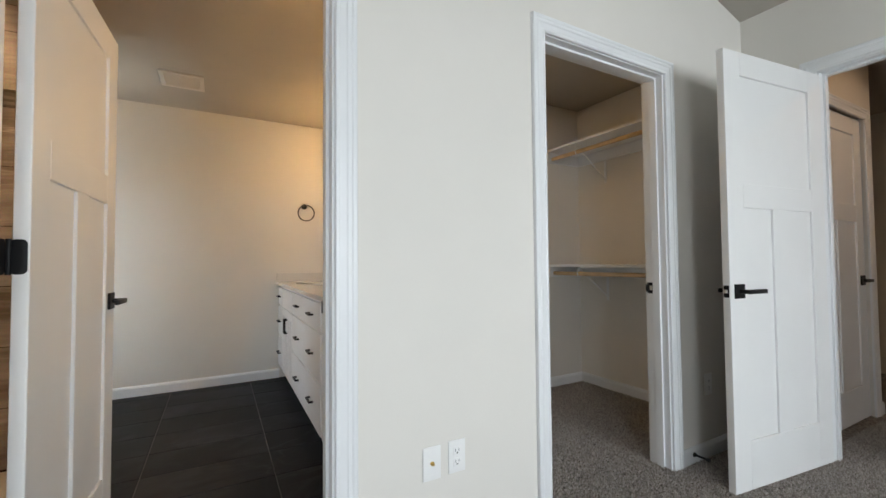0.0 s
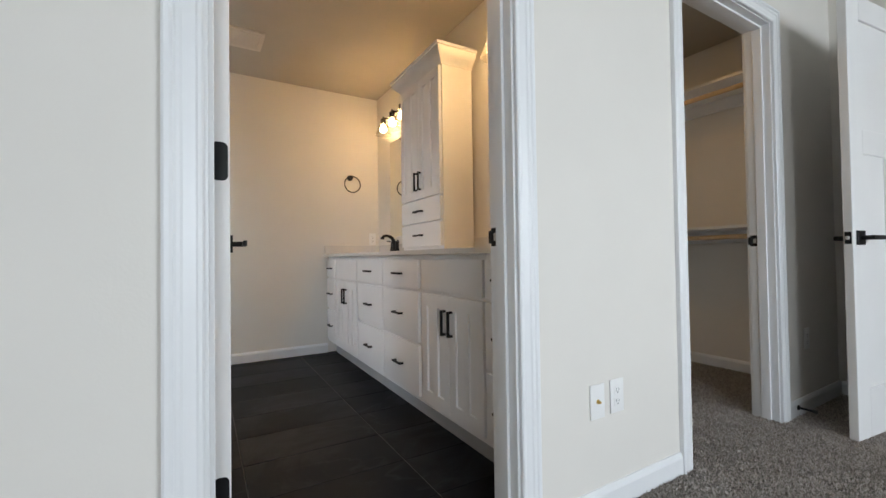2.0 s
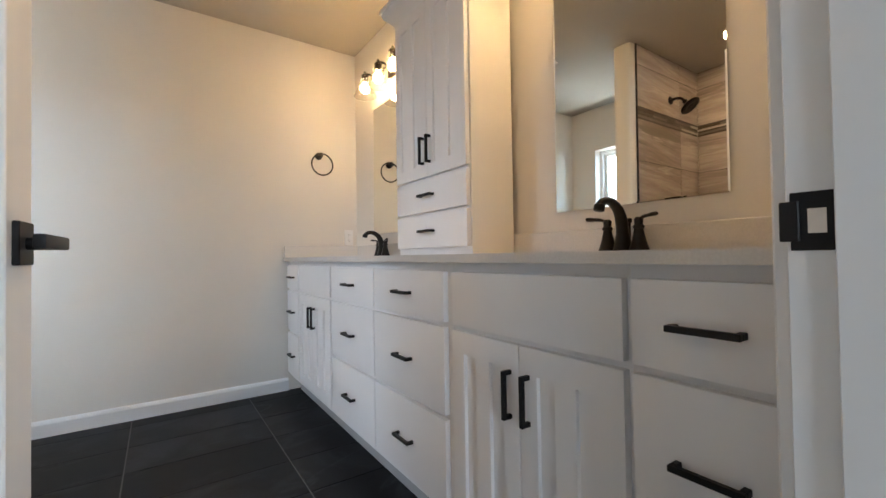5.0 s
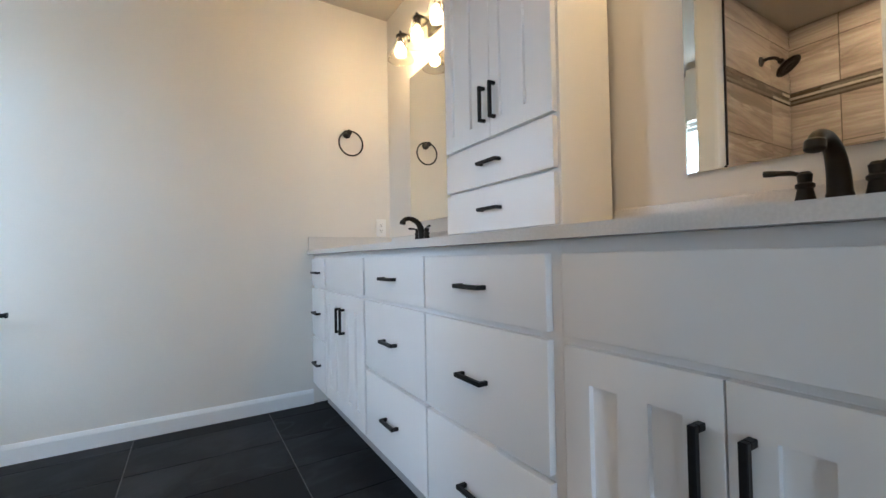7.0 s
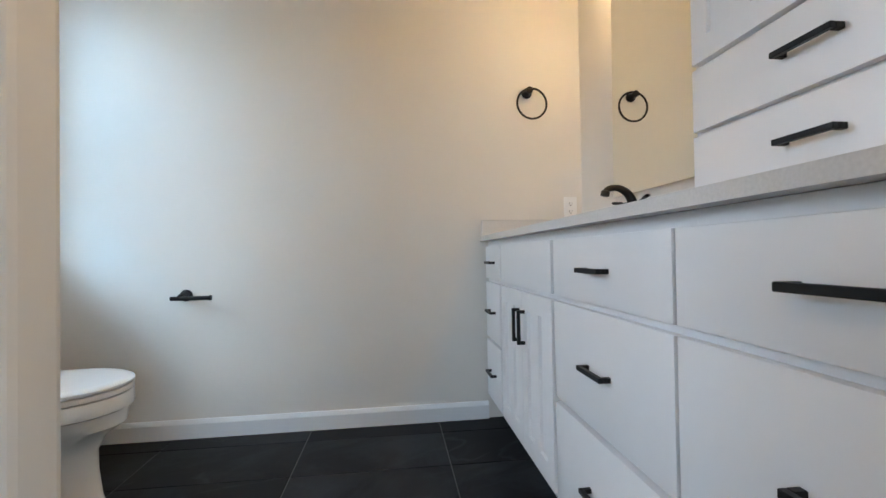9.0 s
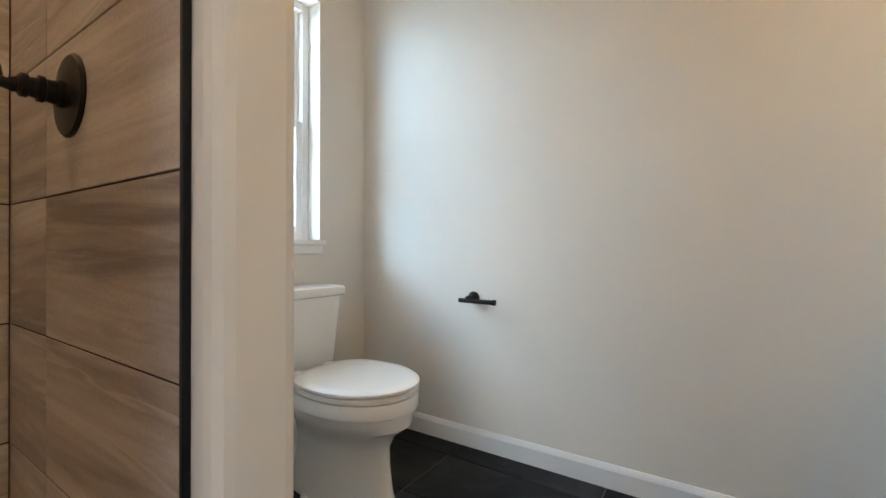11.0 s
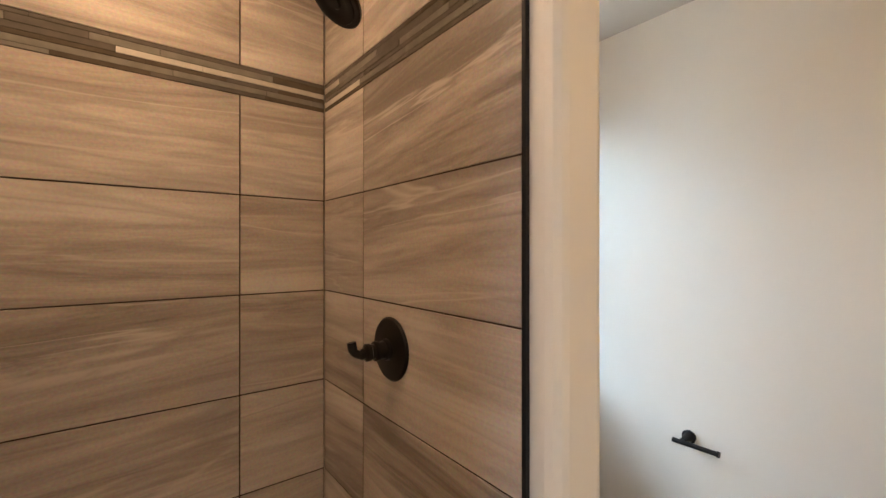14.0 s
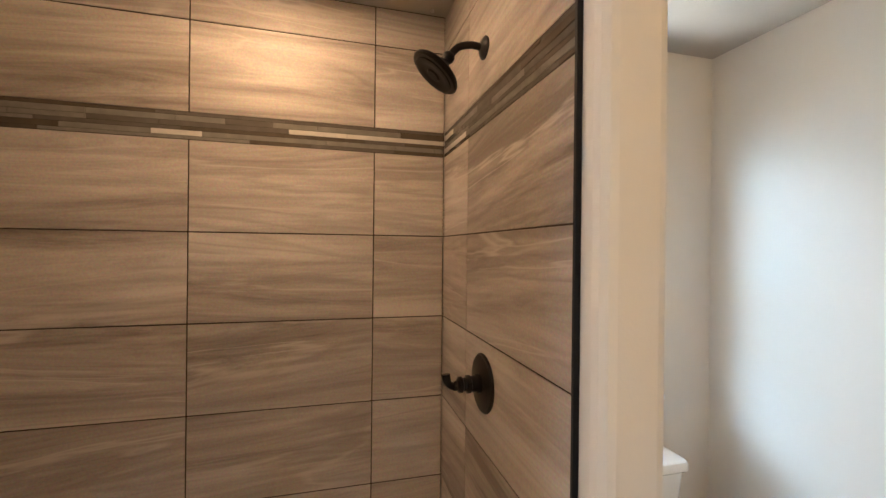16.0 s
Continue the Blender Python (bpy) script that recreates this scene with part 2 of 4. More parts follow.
def carpet_material():
    m = bpy.data.materials.new("speckled_carpet")
    m.use_nodes = True
    nt = m.node_tree
    N, L = nt.nodes.new, nt.links.new
    b = nt.nodes["Principled BSDF"]
    b.inputs["Roughness"].default_value = 0.95
    b.inputs["Specular IOR Level"].default_value = 0.1
    co = N("ShaderNodeTexCoord")
    v = N("ShaderNodeTexVoronoi")
    v.inputs["Scale"].default_value = 190
    n = N("ShaderNodeTexNoise")
    n.inputs["Scale"].default_value = 75
    n.inputs["Detail"].default_value = 4
    r = N("ShaderNodeValToRGB")
    r.color_ramp.elements[0].position, r.color_ramp.elements[1].position = 0.36, 0.66
    r.color_ramp.elements[0].color, r.color_ramp.elements[1].color = (0.19, 0.165, 0.148, 1), (0.50, 0.455, 0.415, 1)
    big = N("ShaderNodeTexNoise")
    big.inputs["Scale"].default_value = 6
    mix = N("ShaderNodeMix")
    mix.data_type, mix.blend_type = 'RGBA', 'OVERLAY'
    mix.inputs[0].default_value = 0.35
    bp = N("ShaderNodeBump")
    bp.inputs["Strength"].default_value = 1.0
    bp.inputs["Distance"].default_value = 0.012
    for k in (v, n, big):
        L(co.outputs["Object"], k.inputs["Vector"])
    L(n.outputs["Fac"], r.inputs["Fac"])
    L(r.outputs["Color"], mix.inputs[6])
    L(big.outputs["Fac"], mix.inputs[7])
    L(mix.outputs[2], b.inputs["Base Color"])
    L(v.outputs["Distance"], bp.inputs["Height"])
    L(bp.outputs["Normal"], b.inputs["Normal"])
    return m


M_CARPET = carpet_material()


def pile_material():
    m = bpy.data.materials.new("carpet_yarn")
    m.use_nodes = True
    nt = m.node_tree
    b = nt.nodes["Principled BSDF"]
    b.inputs["Roughness"].default_value = 0.95
    b.inputs["Specular IOR Level"].default_value = 0.1
    g, r = nt.nodes.new("ShaderNodeNewGeometry"), nt.nodes.new("ShaderNodeValToRGB")
    r.color_ramp.elements[0].position, r.color_ramp.elements[1].position = 0.1, 0.9
    r.color_ramp.elements[0].color, r.color_ramp.elements[1].color = (0.27, 0.24, 0.215, 1), (0.58, 0.535, 0.495, 1)
    nt.links.new(g.outputs["Random Per Island"], r.inputs["Fac"])
    nt.links.new(r.outputs["Color"], b.inputs["Base Color"])
    return m


M_PILE = pile_material()

# ---- mesh helpers ----
ORIGIN = {}


def box(bm, x0, x1, y0, y1, z0, z1, bevel=0.0, seg=1):
    r = bmesh.ops.create_cube(bm, size=1.0)
    for v in r["verts"]:
        v.co = Vector(((x0 + x1) / 2 + v.co.x * (x1 - x0), (y0 + y1) / 2 + v.co.y * (y1 - y0), (z0 + z1) / 2 + v.co.z * (z1 - z0)))
    if bevel:
        edges = list({e for v in r["verts"] for e in v.link_edges})
        bmesh.ops.bevel(bm, geom=edges, offset=bevel, segments=seg, affect='EDGES', profile=0.6)


def boxes(*specs, bevel=0.0, seg=1):
    bm = bmesh.new()
    for s in specs:
        box(bm, *s, bevel=bevel, seg=seg)
    return bm


def rings_to_mesh(bm, rings, cap=True, closed=True):
    """Joins rings of points (lists of equal length) into a skin."""
    made = [[bm.verts.new(p) for p in ring] for ring in rings]
    n = len(made[0])
    for a, b in zip(made, made[1:]):
        for i in range(n if closed else n - 1):
            j = (i + 1) % n
            bm.faces.new((a[i], a[j], b[j], b[i]))
    if cap:
        bm.faces.new(made[0][::-1])
        bm.faces.new(made[-1])
    return bm


def tube(bm, path, radii, n=12, flat=1.0):
    """A round bar along a path of points, with a radius at each."""
    path = [Vector(p) for p in path]
    rings, up = [], Vector((0.123, 0.321, 0.94)).normalized()
    for i, p in enumerate(path):
        d = (path[min(i + 1, len(path) - 1)] - path[max(i - 1, 0)]).normalized()
        s = d.cross(up)
        if s.length < 0.05:
            s = d.cross(Vector((1, 0, 0)))
        s.normalize()
        u = s.cross(d)
        r = radii[i] if isinstance(radii, (list, tuple)) else radii
        rings.append([p + s * (r * math.cos(2 * math.pi * k / n)) + u * (r * flat * math.sin(2 * math.pi * k / n)) for k in range(n)])
        up = u
    return rings_to_mesh(bm, rings)


def lathe(bm, axis_at, direction, profile, n=24):
    """Turns a profile of (distance along, radius) round an axis."""
    o, d = Vector(axis_at), Vector(direction).normalized()
    s = d.orthogonal().normalized()
    u = d.cross(s)
    return rings_to_mesh(bm, [[o + d * a + s * (max(r, 1e-4) * math.cos(2 * math.pi * k / n)) + u * (max(r, 1e-4) * math.sin(2 * math.pi * k / n)) for k in range(n)] for a, r in profile])


def sweep(bm, profile, path, outs, normal):
    """A moulding: profile of (width, depth) along a path, with the widthwise direction at each point."""
    nrm = Vector(normal)
    rings = [[Vector(p) + Vector(o) * w + nrm * d for w, d in profile] for p, o in zip(path, outs)]
    rings_to_mesh(bm, rings)
    bmesh.ops.recalc_face_normals(bm, faces=bm.faces)
    return bm


def smooth(ob, angle=35):
    me = ob.data
    me.polygons.foreach_set("use_smooth", [True] * len(me.polygons))
    me.set_sharp_from_angle(angle=radians(angle))
    return ob


def mesh_of(name, bm, material):
    bmesh.ops.recalc_face_normals(bm, faces=bm.faces)
    me = bpy.data.meshes.new(name)
    bm.to_mesh(me)
    bm.free()
    me.materials.append(material)
    return me


def part(name, bm, material, parent, label="", soft=True):
    """One mesh under a thing or a part; built in the place's own coordinates."""
    o = ORIGIN.get(parent.name, Vector((0, 0, 0)))
    bmesh.ops.translate(bm, vec=-o, verts=bm.verts)
    ob = new(name, mesh_of(name, bm, material))
    ob.parent = parent
    ORIGIN[ob.name] = o
    if label:
        ob["label"] = label
    return smooth(ob) if soft else ob


def thing(name, at, label, category, group="", kind="", m=None):
    """An Empty at a thing's base, to which its parts belong."""
    ob = new(name)
    ob.empty_display_size = 0.05
    ob.matrix_world = (m or Matrix.Identity(4)) @ Matrix.Translation(at)
    ORIGIN[ob.name] = Vector(at)
    return tagged(ob, label, category, group, kind)


def setting(name, bm, material, label, category="structure", m=None, soft=False):
    ob = new(name, mesh_of(name, bm, material))
    if m:
        ob.matrix_world = m
    if soft:
        smooth(ob)
    return tagged(ob, label, category, kind="structure")


# the vanity side of the bathroom stands one degree off the other walls
PIVOT = Matrix.Translation((0.655, 2.6, 0))
V = PIVOT @ Matrix.Rotation(radians(-1.03), 4, 'Z') @ PIVOT.inverted()

# ---- structure ----
H = 2.44
WF, WB = 1.40, 1.515
BL, BR = -0.318, 0.467
CL, CR = 1.372, 2.187
DH = 2.045
DHB = 2.085
FAR = 4.32
VW = 1.185

setting("wall_south", boxes((-2.7, BL - 0.02, WF, WB, 0, 3.6), (BL - 0.02, BR + 0.02, WF, WB, DH + 0.02, 3.6), (BR + 0.02, CL - 0.02, WF, WB, 0, 3.6),
                            (CL - 0.02, CR + 0.02, WF, WB, DH + 0.02, 3.6), (CR + 0.02, 3.0, WF, WB, 0, 3.6)), M_WALL, "warm white painted wall with two door openings", "wall")
setting("wall_vanity", boxes((VW, VW + 0.115, WB - 0.02, FAR + 0.05, 0, H)), M_WALL, "warm white painted wall behind the vanity", "wall", m=V)
setting("wall_north", boxes((-1.52, 1.36, FAR, FAR + 0.12, 0, H + 0.12)), M_WALL, "warm white painted bathroom end wall", "wall")
WY0, WY1, WZ0, WZ1 = 3.42, 4.03, 0.90, 2.0
setting("wall_west", boxes((-1.52, -1.376, WB - 0.02, 3.05, 0, H + 0.12), (-1.52, -1.36, 3.05, WY0, 0, H + 0.12), (-1.52, -1.36, WY1, FAR, 0, H + 0.12),
                           (-1.52, -1.36, WY0, WY1, 0, WZ0), (-1.52, -1.36, WY0, WY1, WZ1, H + 0.12)), M_WALL, "warm white painted outer wall with a window", "wall")


def partition():
    """The wall between shower and toilet, with bullnose corners at its free end."""
    bm = bmesh.new()
    x0, x1, y0, y1, r = -1.37, -0.40, 3.034, 3.175, 0.03
    pts = [(x0, y0)]
    pts += [(x1 - r + r * math.sin(a), y0 + r - r * math.cos(a)) for a in np.linspace(0, math.pi / 2, 4)]
    pts += [(x1 - r + r * math.cos(a), y1 - r + r * math.sin(a)) for a in np.linspace(0, math.pi / 2, 4)]
    pts += [(x0, y1)]
    return rings_to_mesh(bm, [[(x, y, z) for x, y in pts] for z in (0, H + 0.02)])


setting("wall_partition", partition(), M_WALL, "short painted wall between shower and toilet", "wall")
setting("ceiling_bath", boxes((-1.52, 1.40, WB - 0.01, FAR + 0.12, H, H + 0.1)), M_CEIL_DIM, "flat painted bathroom ceiling", "ceiling")
# closet
CX, CY = 3.04, 2.76
setting("wall_closet_east", boxes((CX, CX + 0.115, WB, CY + 0.12, 0, H)), M_WALL, "painted closet side wall", "wall")
setting("wall_closet_north", boxes((1.2, CX, CY, CY + 0.115, 0, H)), M_WALL, "painted closet back wall", "wall")
setting("ceiling_closet", boxes((1.29, CX + 0.11, WB, CY + 0.12, H + 0.005, H + 0.1)), M_CEIL_DIM, "flat painted closet ceiling", "ceiling")
# bedroom, with a sloped ceiling
RX = 3.0
HY0, HY1 = 0.21, 1.03
setting("wall_east", boxes((RX, RX + 0.115, HY1 + 0.02, WF + 0.114, 0, 2.72), (RX, RX + 0.115, -3.2, HY0 - 0.02, 0, 2.72), (RX, RX + 0.115, HY0 - 0.02, HY1 + 0.02, DHB + 0.02, 2.72)), M_WALL, "warm white painted wall with a bedroom doorway", "wall")
setting("wall_west_bedroom", boxes((-2.72, -2.6, -3.2, WF, 0, 3.6)), M_WALL, "warm white painted bedroom wall", "wall")
# the opening at x -2.0 to -0.8 is made up, to go with the fill lamp
setting("wall_back_bedroom", boxes((-2.6, -2.0, -3.32, -3.2, 0, 3.6), (-2.0, -0.8, -3.32, -3.2, 0, 0.6), (-2.0, -0.8, -3.32, -3.2, 2.3, 3.6), (-0.8, 0.3, -3.32, -3.2, 0, 3.6), (2.7, 3.1, -3.32, -3.2, 0, 3.6), (0.3, 2.7, -3.32, -3.2, 0, 0.6), (0.3, 2.7, -3.32, -3.2, 2.3, 3.6)), M_WALL, "unseen painted bedroom wall with a window opening and an added second one", "wall")


def vault():
    bm = bmesh.new()
    pts = [(3.12, 2.553 - 0.03), (0.2, 2.553 + 0.26 * 2.8), (-2.72, 2.553 - 0.03)]
    ring = [(x, z) for x, z in pts] + [(x, z + 0.12) for x, z in pts[::-1]]
    return rings_to_mesh(bm, [[(x, y, z) for x, z in ring] for y in (-3.32, WF + 0.02)])


setting("ceiling_bedroom", vault(), M_CEIL_DIM, "sloped painted bedroom ceiling", "ceiling")
# hall behind the bedroom door
setting("wall_hall_north", boxes((3.115, 3.27, 1.15, 1.265, 0, H), (4.065, 4.20, 1.15, 1.265, 0, H), (3.27, 4.065, 1.15, 1.265, DH + 0.01, H), (3.27, 4.065, 1.235, 1.265, 0, DH + 0.01)), M_WALL, "painted hall wall with a closed door", "wall")
setting("wall_hall_east", boxes((5.6, 5.72, -1.2, 3.0, 0, H)), M_WALL, "painted hall end wall", "wall")
setting("wall_hall_south", boxes((3.115, 5.6, -1.3, -1.2, 0, H)), M_WALL, "painted hall wall", "wall")
setting("wall_hall_side", boxes((4.09, 4.20, 1.265, 3.0, 0, H), (4.09, 5.72, 3.0, 3.1, 0, H)), M_WALL, "painted hall side wall", "wall")
setting("ceiling_hall", boxes((3.115, 5.72, -1.3, 3.1, H, H + 0.1)), M_CEIL_DIM, "painted hall ceiling", "ceiling")
# floors
setting("floor_carpet", boxes((-2.6, 5.7, -3.3, WF + 0.06, -0.06, 0.006), (1.25, 3.2, WF + 0.06, 2.9, -0.06, 0.006), (3.9, 5.7, WF + 0.06, 3.1, -0.06, 0.006)), M_CARPET, "grey-brown speckled cut pile carpet", "carpet")
floor_bath = setting("floor_bath", boxes((-1.5, 1.3, WF + 0.061, FAR + 0.02, -0.06, -0.003)), M_GROUT_F, "dark slate-look tile floor with pale grout", "floor")

# ---- mouldings ----
CASING = [(0, 0), (0, 0.011), (0.004, 0.014), (0.010, 0.014), (0.014, 0.0122), (0.035, 0.0148), (0.040, 0.0176), (0.046, 0.0176), (0.051, 0.0162), (0.057, 0.0195), (0.065, 0.0195), (0.070, 0.0165), (0.070, 0)]


def casing(name, a, b, top, y, normal, axis='x', label="white stepped door casing", m=None):
    """Door casing round an opening from a to b along an axis, on the wall face at y."""
    def p(u, z):
        return (u, y, z) if axis == 'x' else (y, u, z)

    def o(u, z):
        return (u, 0, z) if axis == 'x' else (0, u, z)
    bm = sweep(bmesh.new(), CASING, [p(a, 0.0), p(a, top), p(b, top), p(b, 0.0)], [o(-1, 0), o(-1, 1), o(1, 1), o(1, 0)], normal)
    return setting(name, bm, M_TRIM, label, "trim", m=m)


casing("trim_bath_door", BL - 0.008, BR + 0.008, DH + 0.004, WF, (0, -1, 0))
casing("trim_bath_door_inner", BL - 0.008, BR + 0.008, DH + 0.004, WB, (0, 1, 0))
casing("trim_closet_door", CL - 0.008, CR + 0.008, DH + 0.004, WF, (0, -1, 0))
casing("trim_closet_door_inner", CL - 0.008, CR + 0.008, DH + 0.004, WB, (0, 1, 0))
casing("trim_bedroom_door", HY0 - 0.008, HY1 + 0.008, DHB + 0.004, RX, (-1, 0, 0), axis='y')
casing("trim_bedroom_door_outer", HY0 - 0.008, HY1 + 0.008, DHB + 0.004, RX + 0.115, (1, 0, 0), axis='y')
casing("trim_hall_door", 3.28, 4.055, DH - 0.01, 1.15, (0, -1, 0))


def jamb(name, a, b, y0, y1, axis='x', stop=None, top=DH):
    """Door lining with a stop strip."""
    t = 0.019
    spec = [(a - t, a, y0, y1, 0, top + t), (b, b + t, y0, y1, 0, top + t), (a, b, y0, y1, top, top + t)]
    if stop:
        s0, s1 = stop
        spec += [(a, a + 0.011, s0, s1, 0, top), (b - 0.011, b, s0, s1, 0, top), (a + 0.011, b - 0.011, s0, s1, top - 0.011, top)]
    if axis == 'y':
        spec = [(c, d, p, q, e, f) for p, q, c, d, e, f in spec]
    return setting(name, boxes(*spec, bevel=0.0012), M_TRIM, "white painted door lining", "door frame")


jamb("door_frame_1", BL, BR, WF + 0.001, WB - 0.001, stop=(WF + 0.035, WF + 0.075))
jamb("door_frame_2", CL, CR, WF + 0.001, WB - 0.001, stop=(WF + 0.035, WF + 0.075))
jamb("door_frame_3", HY0, HY1, RX + 0.001, RX + 0.114, axis='y', stop=(RX + 0.042, RX + 0.08), top=DHB)

BASE = [(0, 0), (0, 0.014), (0.066, 0.014), (0.076, 0.010), (0.085, 0.005), (0.085, 0)]


def baseboard(name, a, b, normal, m=None):
    bm = sweep(bmesh.new(), BASE, [a, b], [(0, 0, 1), (0, 0, 1)], normal)
    return setting(name, bm, M_TRIM, "white painted baseboard", "baseboard", m=m)


baseboard("baseboard_north", (-1.36, FAR, 0), (0.70, FAR, 0), (0, -1, 0))
baseboard("baseboard_west", (-1.36, 3.175, 0), (-1.36, FAR - 0.014, 0), (1, 0, 0))
baseboard("baseboard_partition", (-1.346, 3.175, 0), (-0.43, 3.175, 0), (0, 1, 0))
baseboard("baseboard_south", (BR + 0.079, WF, 0.004), (CL - 0.079, WF, 0.004), (0, -1, 0))
baseboard("baseboard_south_left", (-2.6, WF, 0.004), (BL - 0.079, WF, 0.004), (0, -1, 0))
baseboard("baseboard_corner", (CR + 0.079, WF, 0.004), (RX, WF, 0.004), (0, -1, 0))
baseboard("baseboard_east", (RX, HY1 + 0.079, 0.004), (RX, WF - 0.014, 0.004), (-1, 0, 0))
baseboard("baseboard_closet_east", (CX, WB, 0.004), (CX, CY, 0.004), (-1, 0, 0))
baseboard("baseboard_closet_north", (1.3, CY, 0.004), (CX - 0.014, CY, 0.004), (0, -1, 0))
baseboard("baseboard_hall", (4.126, 1.15, 0.004), (4.20, 1.15, 0.004), (0, -1, 0))
baseboard("baseboard_hall_side", (4.20, 1.15, 0.004), (4.20, 3.0, 0.004), (1, 0, 0))

# ---- vanity ----


def pull(parent, y, z, length, x, vertical=False):
    """Square bar pull with two posts, standing off a front at x."""
    h, s = length / 2, 0.0055
    if vertical:
        specs = [(x - 0.027, x - 0.016, y - s, y + s, z - h, z + h), (x - 0.016, x + 0.001, y - s, y + s, z - h, z - h + 0.011), (x - 0.016, x + 0.001, y - s, y + s, z + h - 0.011, z + h)]
    else:
        specs = [(x - 0.027, x - 0.016, y - h, y + h, z - s, z + s), (x - 0.016, x + 0.001, y - h, y - h + 0.011, z - s, z + s), (x - 0.016, x + 0.001, y + h - 0.011, y + h, z - s, z + s)]
    part("handle", boxes(*specs, bevel=0.0012), M_BLACK, parent, "matte black square bar handle")


FX = 0.655
FRONT_T = 0.019


def slab(cab, name, y0, y1, z0, z1, x=FX, handle=True, length=0.108):
    f = part(name, boxes((x, x + FRONT_T, y0, y1, z0, z1), bevel=0.0025, seg=2), M_CAB, cab)
    if handle:
        pull(f, (y0 + y1) / 2, (z0 + z1) / 2, length, x)
    return f


def panel_frame(x, t, ys, zs):
    """A flat door frame in one piece, pierced between every second pair of uprights."""
    bm = bmesh.new()
    grid = [[bm.verts.new((x, y, z)) for z in zs] for y in ys]
    faces = []
    for i in range(len(ys) - 1):
        for j in range(len(zs) - 1):
            if not (i % 2 == 1 and j == 1):
                faces.append(bm.faces.new((grid[i][j], grid[i][j + 1], grid[i + 1][j + 1], grid[i + 1][j])))
    out = bmesh.ops.extrude_face_region(bm, geom=faces)
    bmesh.ops.translate(bm, vec=(t, 0, 0), verts=[v for v in out["geom"] if isinstance(v, bmesh.types.BMVert)])
    bmesh.ops.recalc_face_normals(bm, faces=bm.faces)
    sharp = [k for k in bm.edges if len(k.link_faces) == 2 and k.calc_face_angle(0) > 0.8 and all(abs(v.co.x - x) < 1e-5 for v in k.verts)]
    bmesh.ops.bevel(bm, geom=sharp, offset=0.0014, segments=2, affect='EDGES', profile=0.6)
    return bm


def shaker(cab, y0, y1, z0, z1, x, pull_y, pull_z, rail=0.06, mids=(), pull_len=0.117):
    """A shaker door: proud frame and sunk panels between the uprights."""
    t, side = FRONT_T, rail * 0.88
    ys = [y0, y0 + side] + [v for m in mids for v in (m - side * 0.5, m + side * 0.5)] + [y1 - side, y1]
    d = part("door", panel_frame(x, t, ys, (z0, z0 + rail, z1 - rail, z1)), M_CAB, cab)
    for a, b in zip(ys[1::2], ys[2::2]):
        part("panel", boxes((x + 0.0105, x + t - 0.002, a - 0.0005, b + 0.0005, z0 + rail - 0.0005, z1 - rail + 0.0005)), M_CAB, d)
    pull(d, pull_y, pull_z, pull_len, x, vertical=True)
    return d


Z0, ZT = 0.115, 0.882
ROWS = ((0.702, 0.855), (0.424, 0.686), (0.142, 0.408))


def carcass(cab, y0, y1):
    x = FX + FRONT_T
    part("body", boxes((x, VW - 0.004, y0, y1, Z0, ZT - 0.0005), bevel=0.001), M_CAB, cab)
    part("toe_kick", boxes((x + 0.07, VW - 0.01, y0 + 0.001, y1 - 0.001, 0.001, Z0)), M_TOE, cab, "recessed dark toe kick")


def drawer_cabinet(y0, y1, cols, label):
    cab = thing("drawer_cabinet", (FX + 0.2, (y0 + y1) / 2, 0.0), label, "cabinet", "vanity cabinets", m=V)
    carcass(cab, y0, y1)
    for a, b in cols:
        for z0, z1 in ROWS:
            slab(cab, "drawer_front", a, b, z0, z1)


def sink_cabinet(y0, y1, a, b, label):
    cab = thing("sink_cabinet", (FX + 0.2, (y0 + y1) / 2, 0.0), label, "cabinet", "vanity cabinets", m=V)
    carcass(cab, y0, y1)
    slab(cab, "false_front", a, b, *ROWS[0], handle=False)
    mid = (a + b) / 2
    shaker(cab, a, mid - 0.0015, ROWS[2][0], ROWS[1][1], FX, mid - 0.03, 0.565, rail=0.062, mids=((a + mid) / 2,))
    shaker(cab, mid + 0.0015, b, ROWS[2][0], ROWS[1][1], FX, mid + 0.03, 0.565, rail=0.062, mids=((b + mid) / 2,))


drawer_cabinet(1.517, 1.795, [(1.535, 1.786)], "narrow white three-drawer vanity cabinet beside the doorway")
sink_cabinet(1.795, 2.363, 1.803, 2.343, "white two-door sink cabinet under the near mirror")
drawer_cabinet(2.363, 3.398, [(2.386, 2.880), (2.888, 3.388)], "wide white six-drawer vanity cabinet under the tower")
sink_cabinet(3.398, 3.985, 3.408, 3.970, "white two-door sink cabinet beside the end wall")
drawer_cabinet(3.985, 4.285, [(3.998, 4.262)], "narrow white three-drawer vanity cabinet at the end wall")

SINKS = (2.07, 3.695)


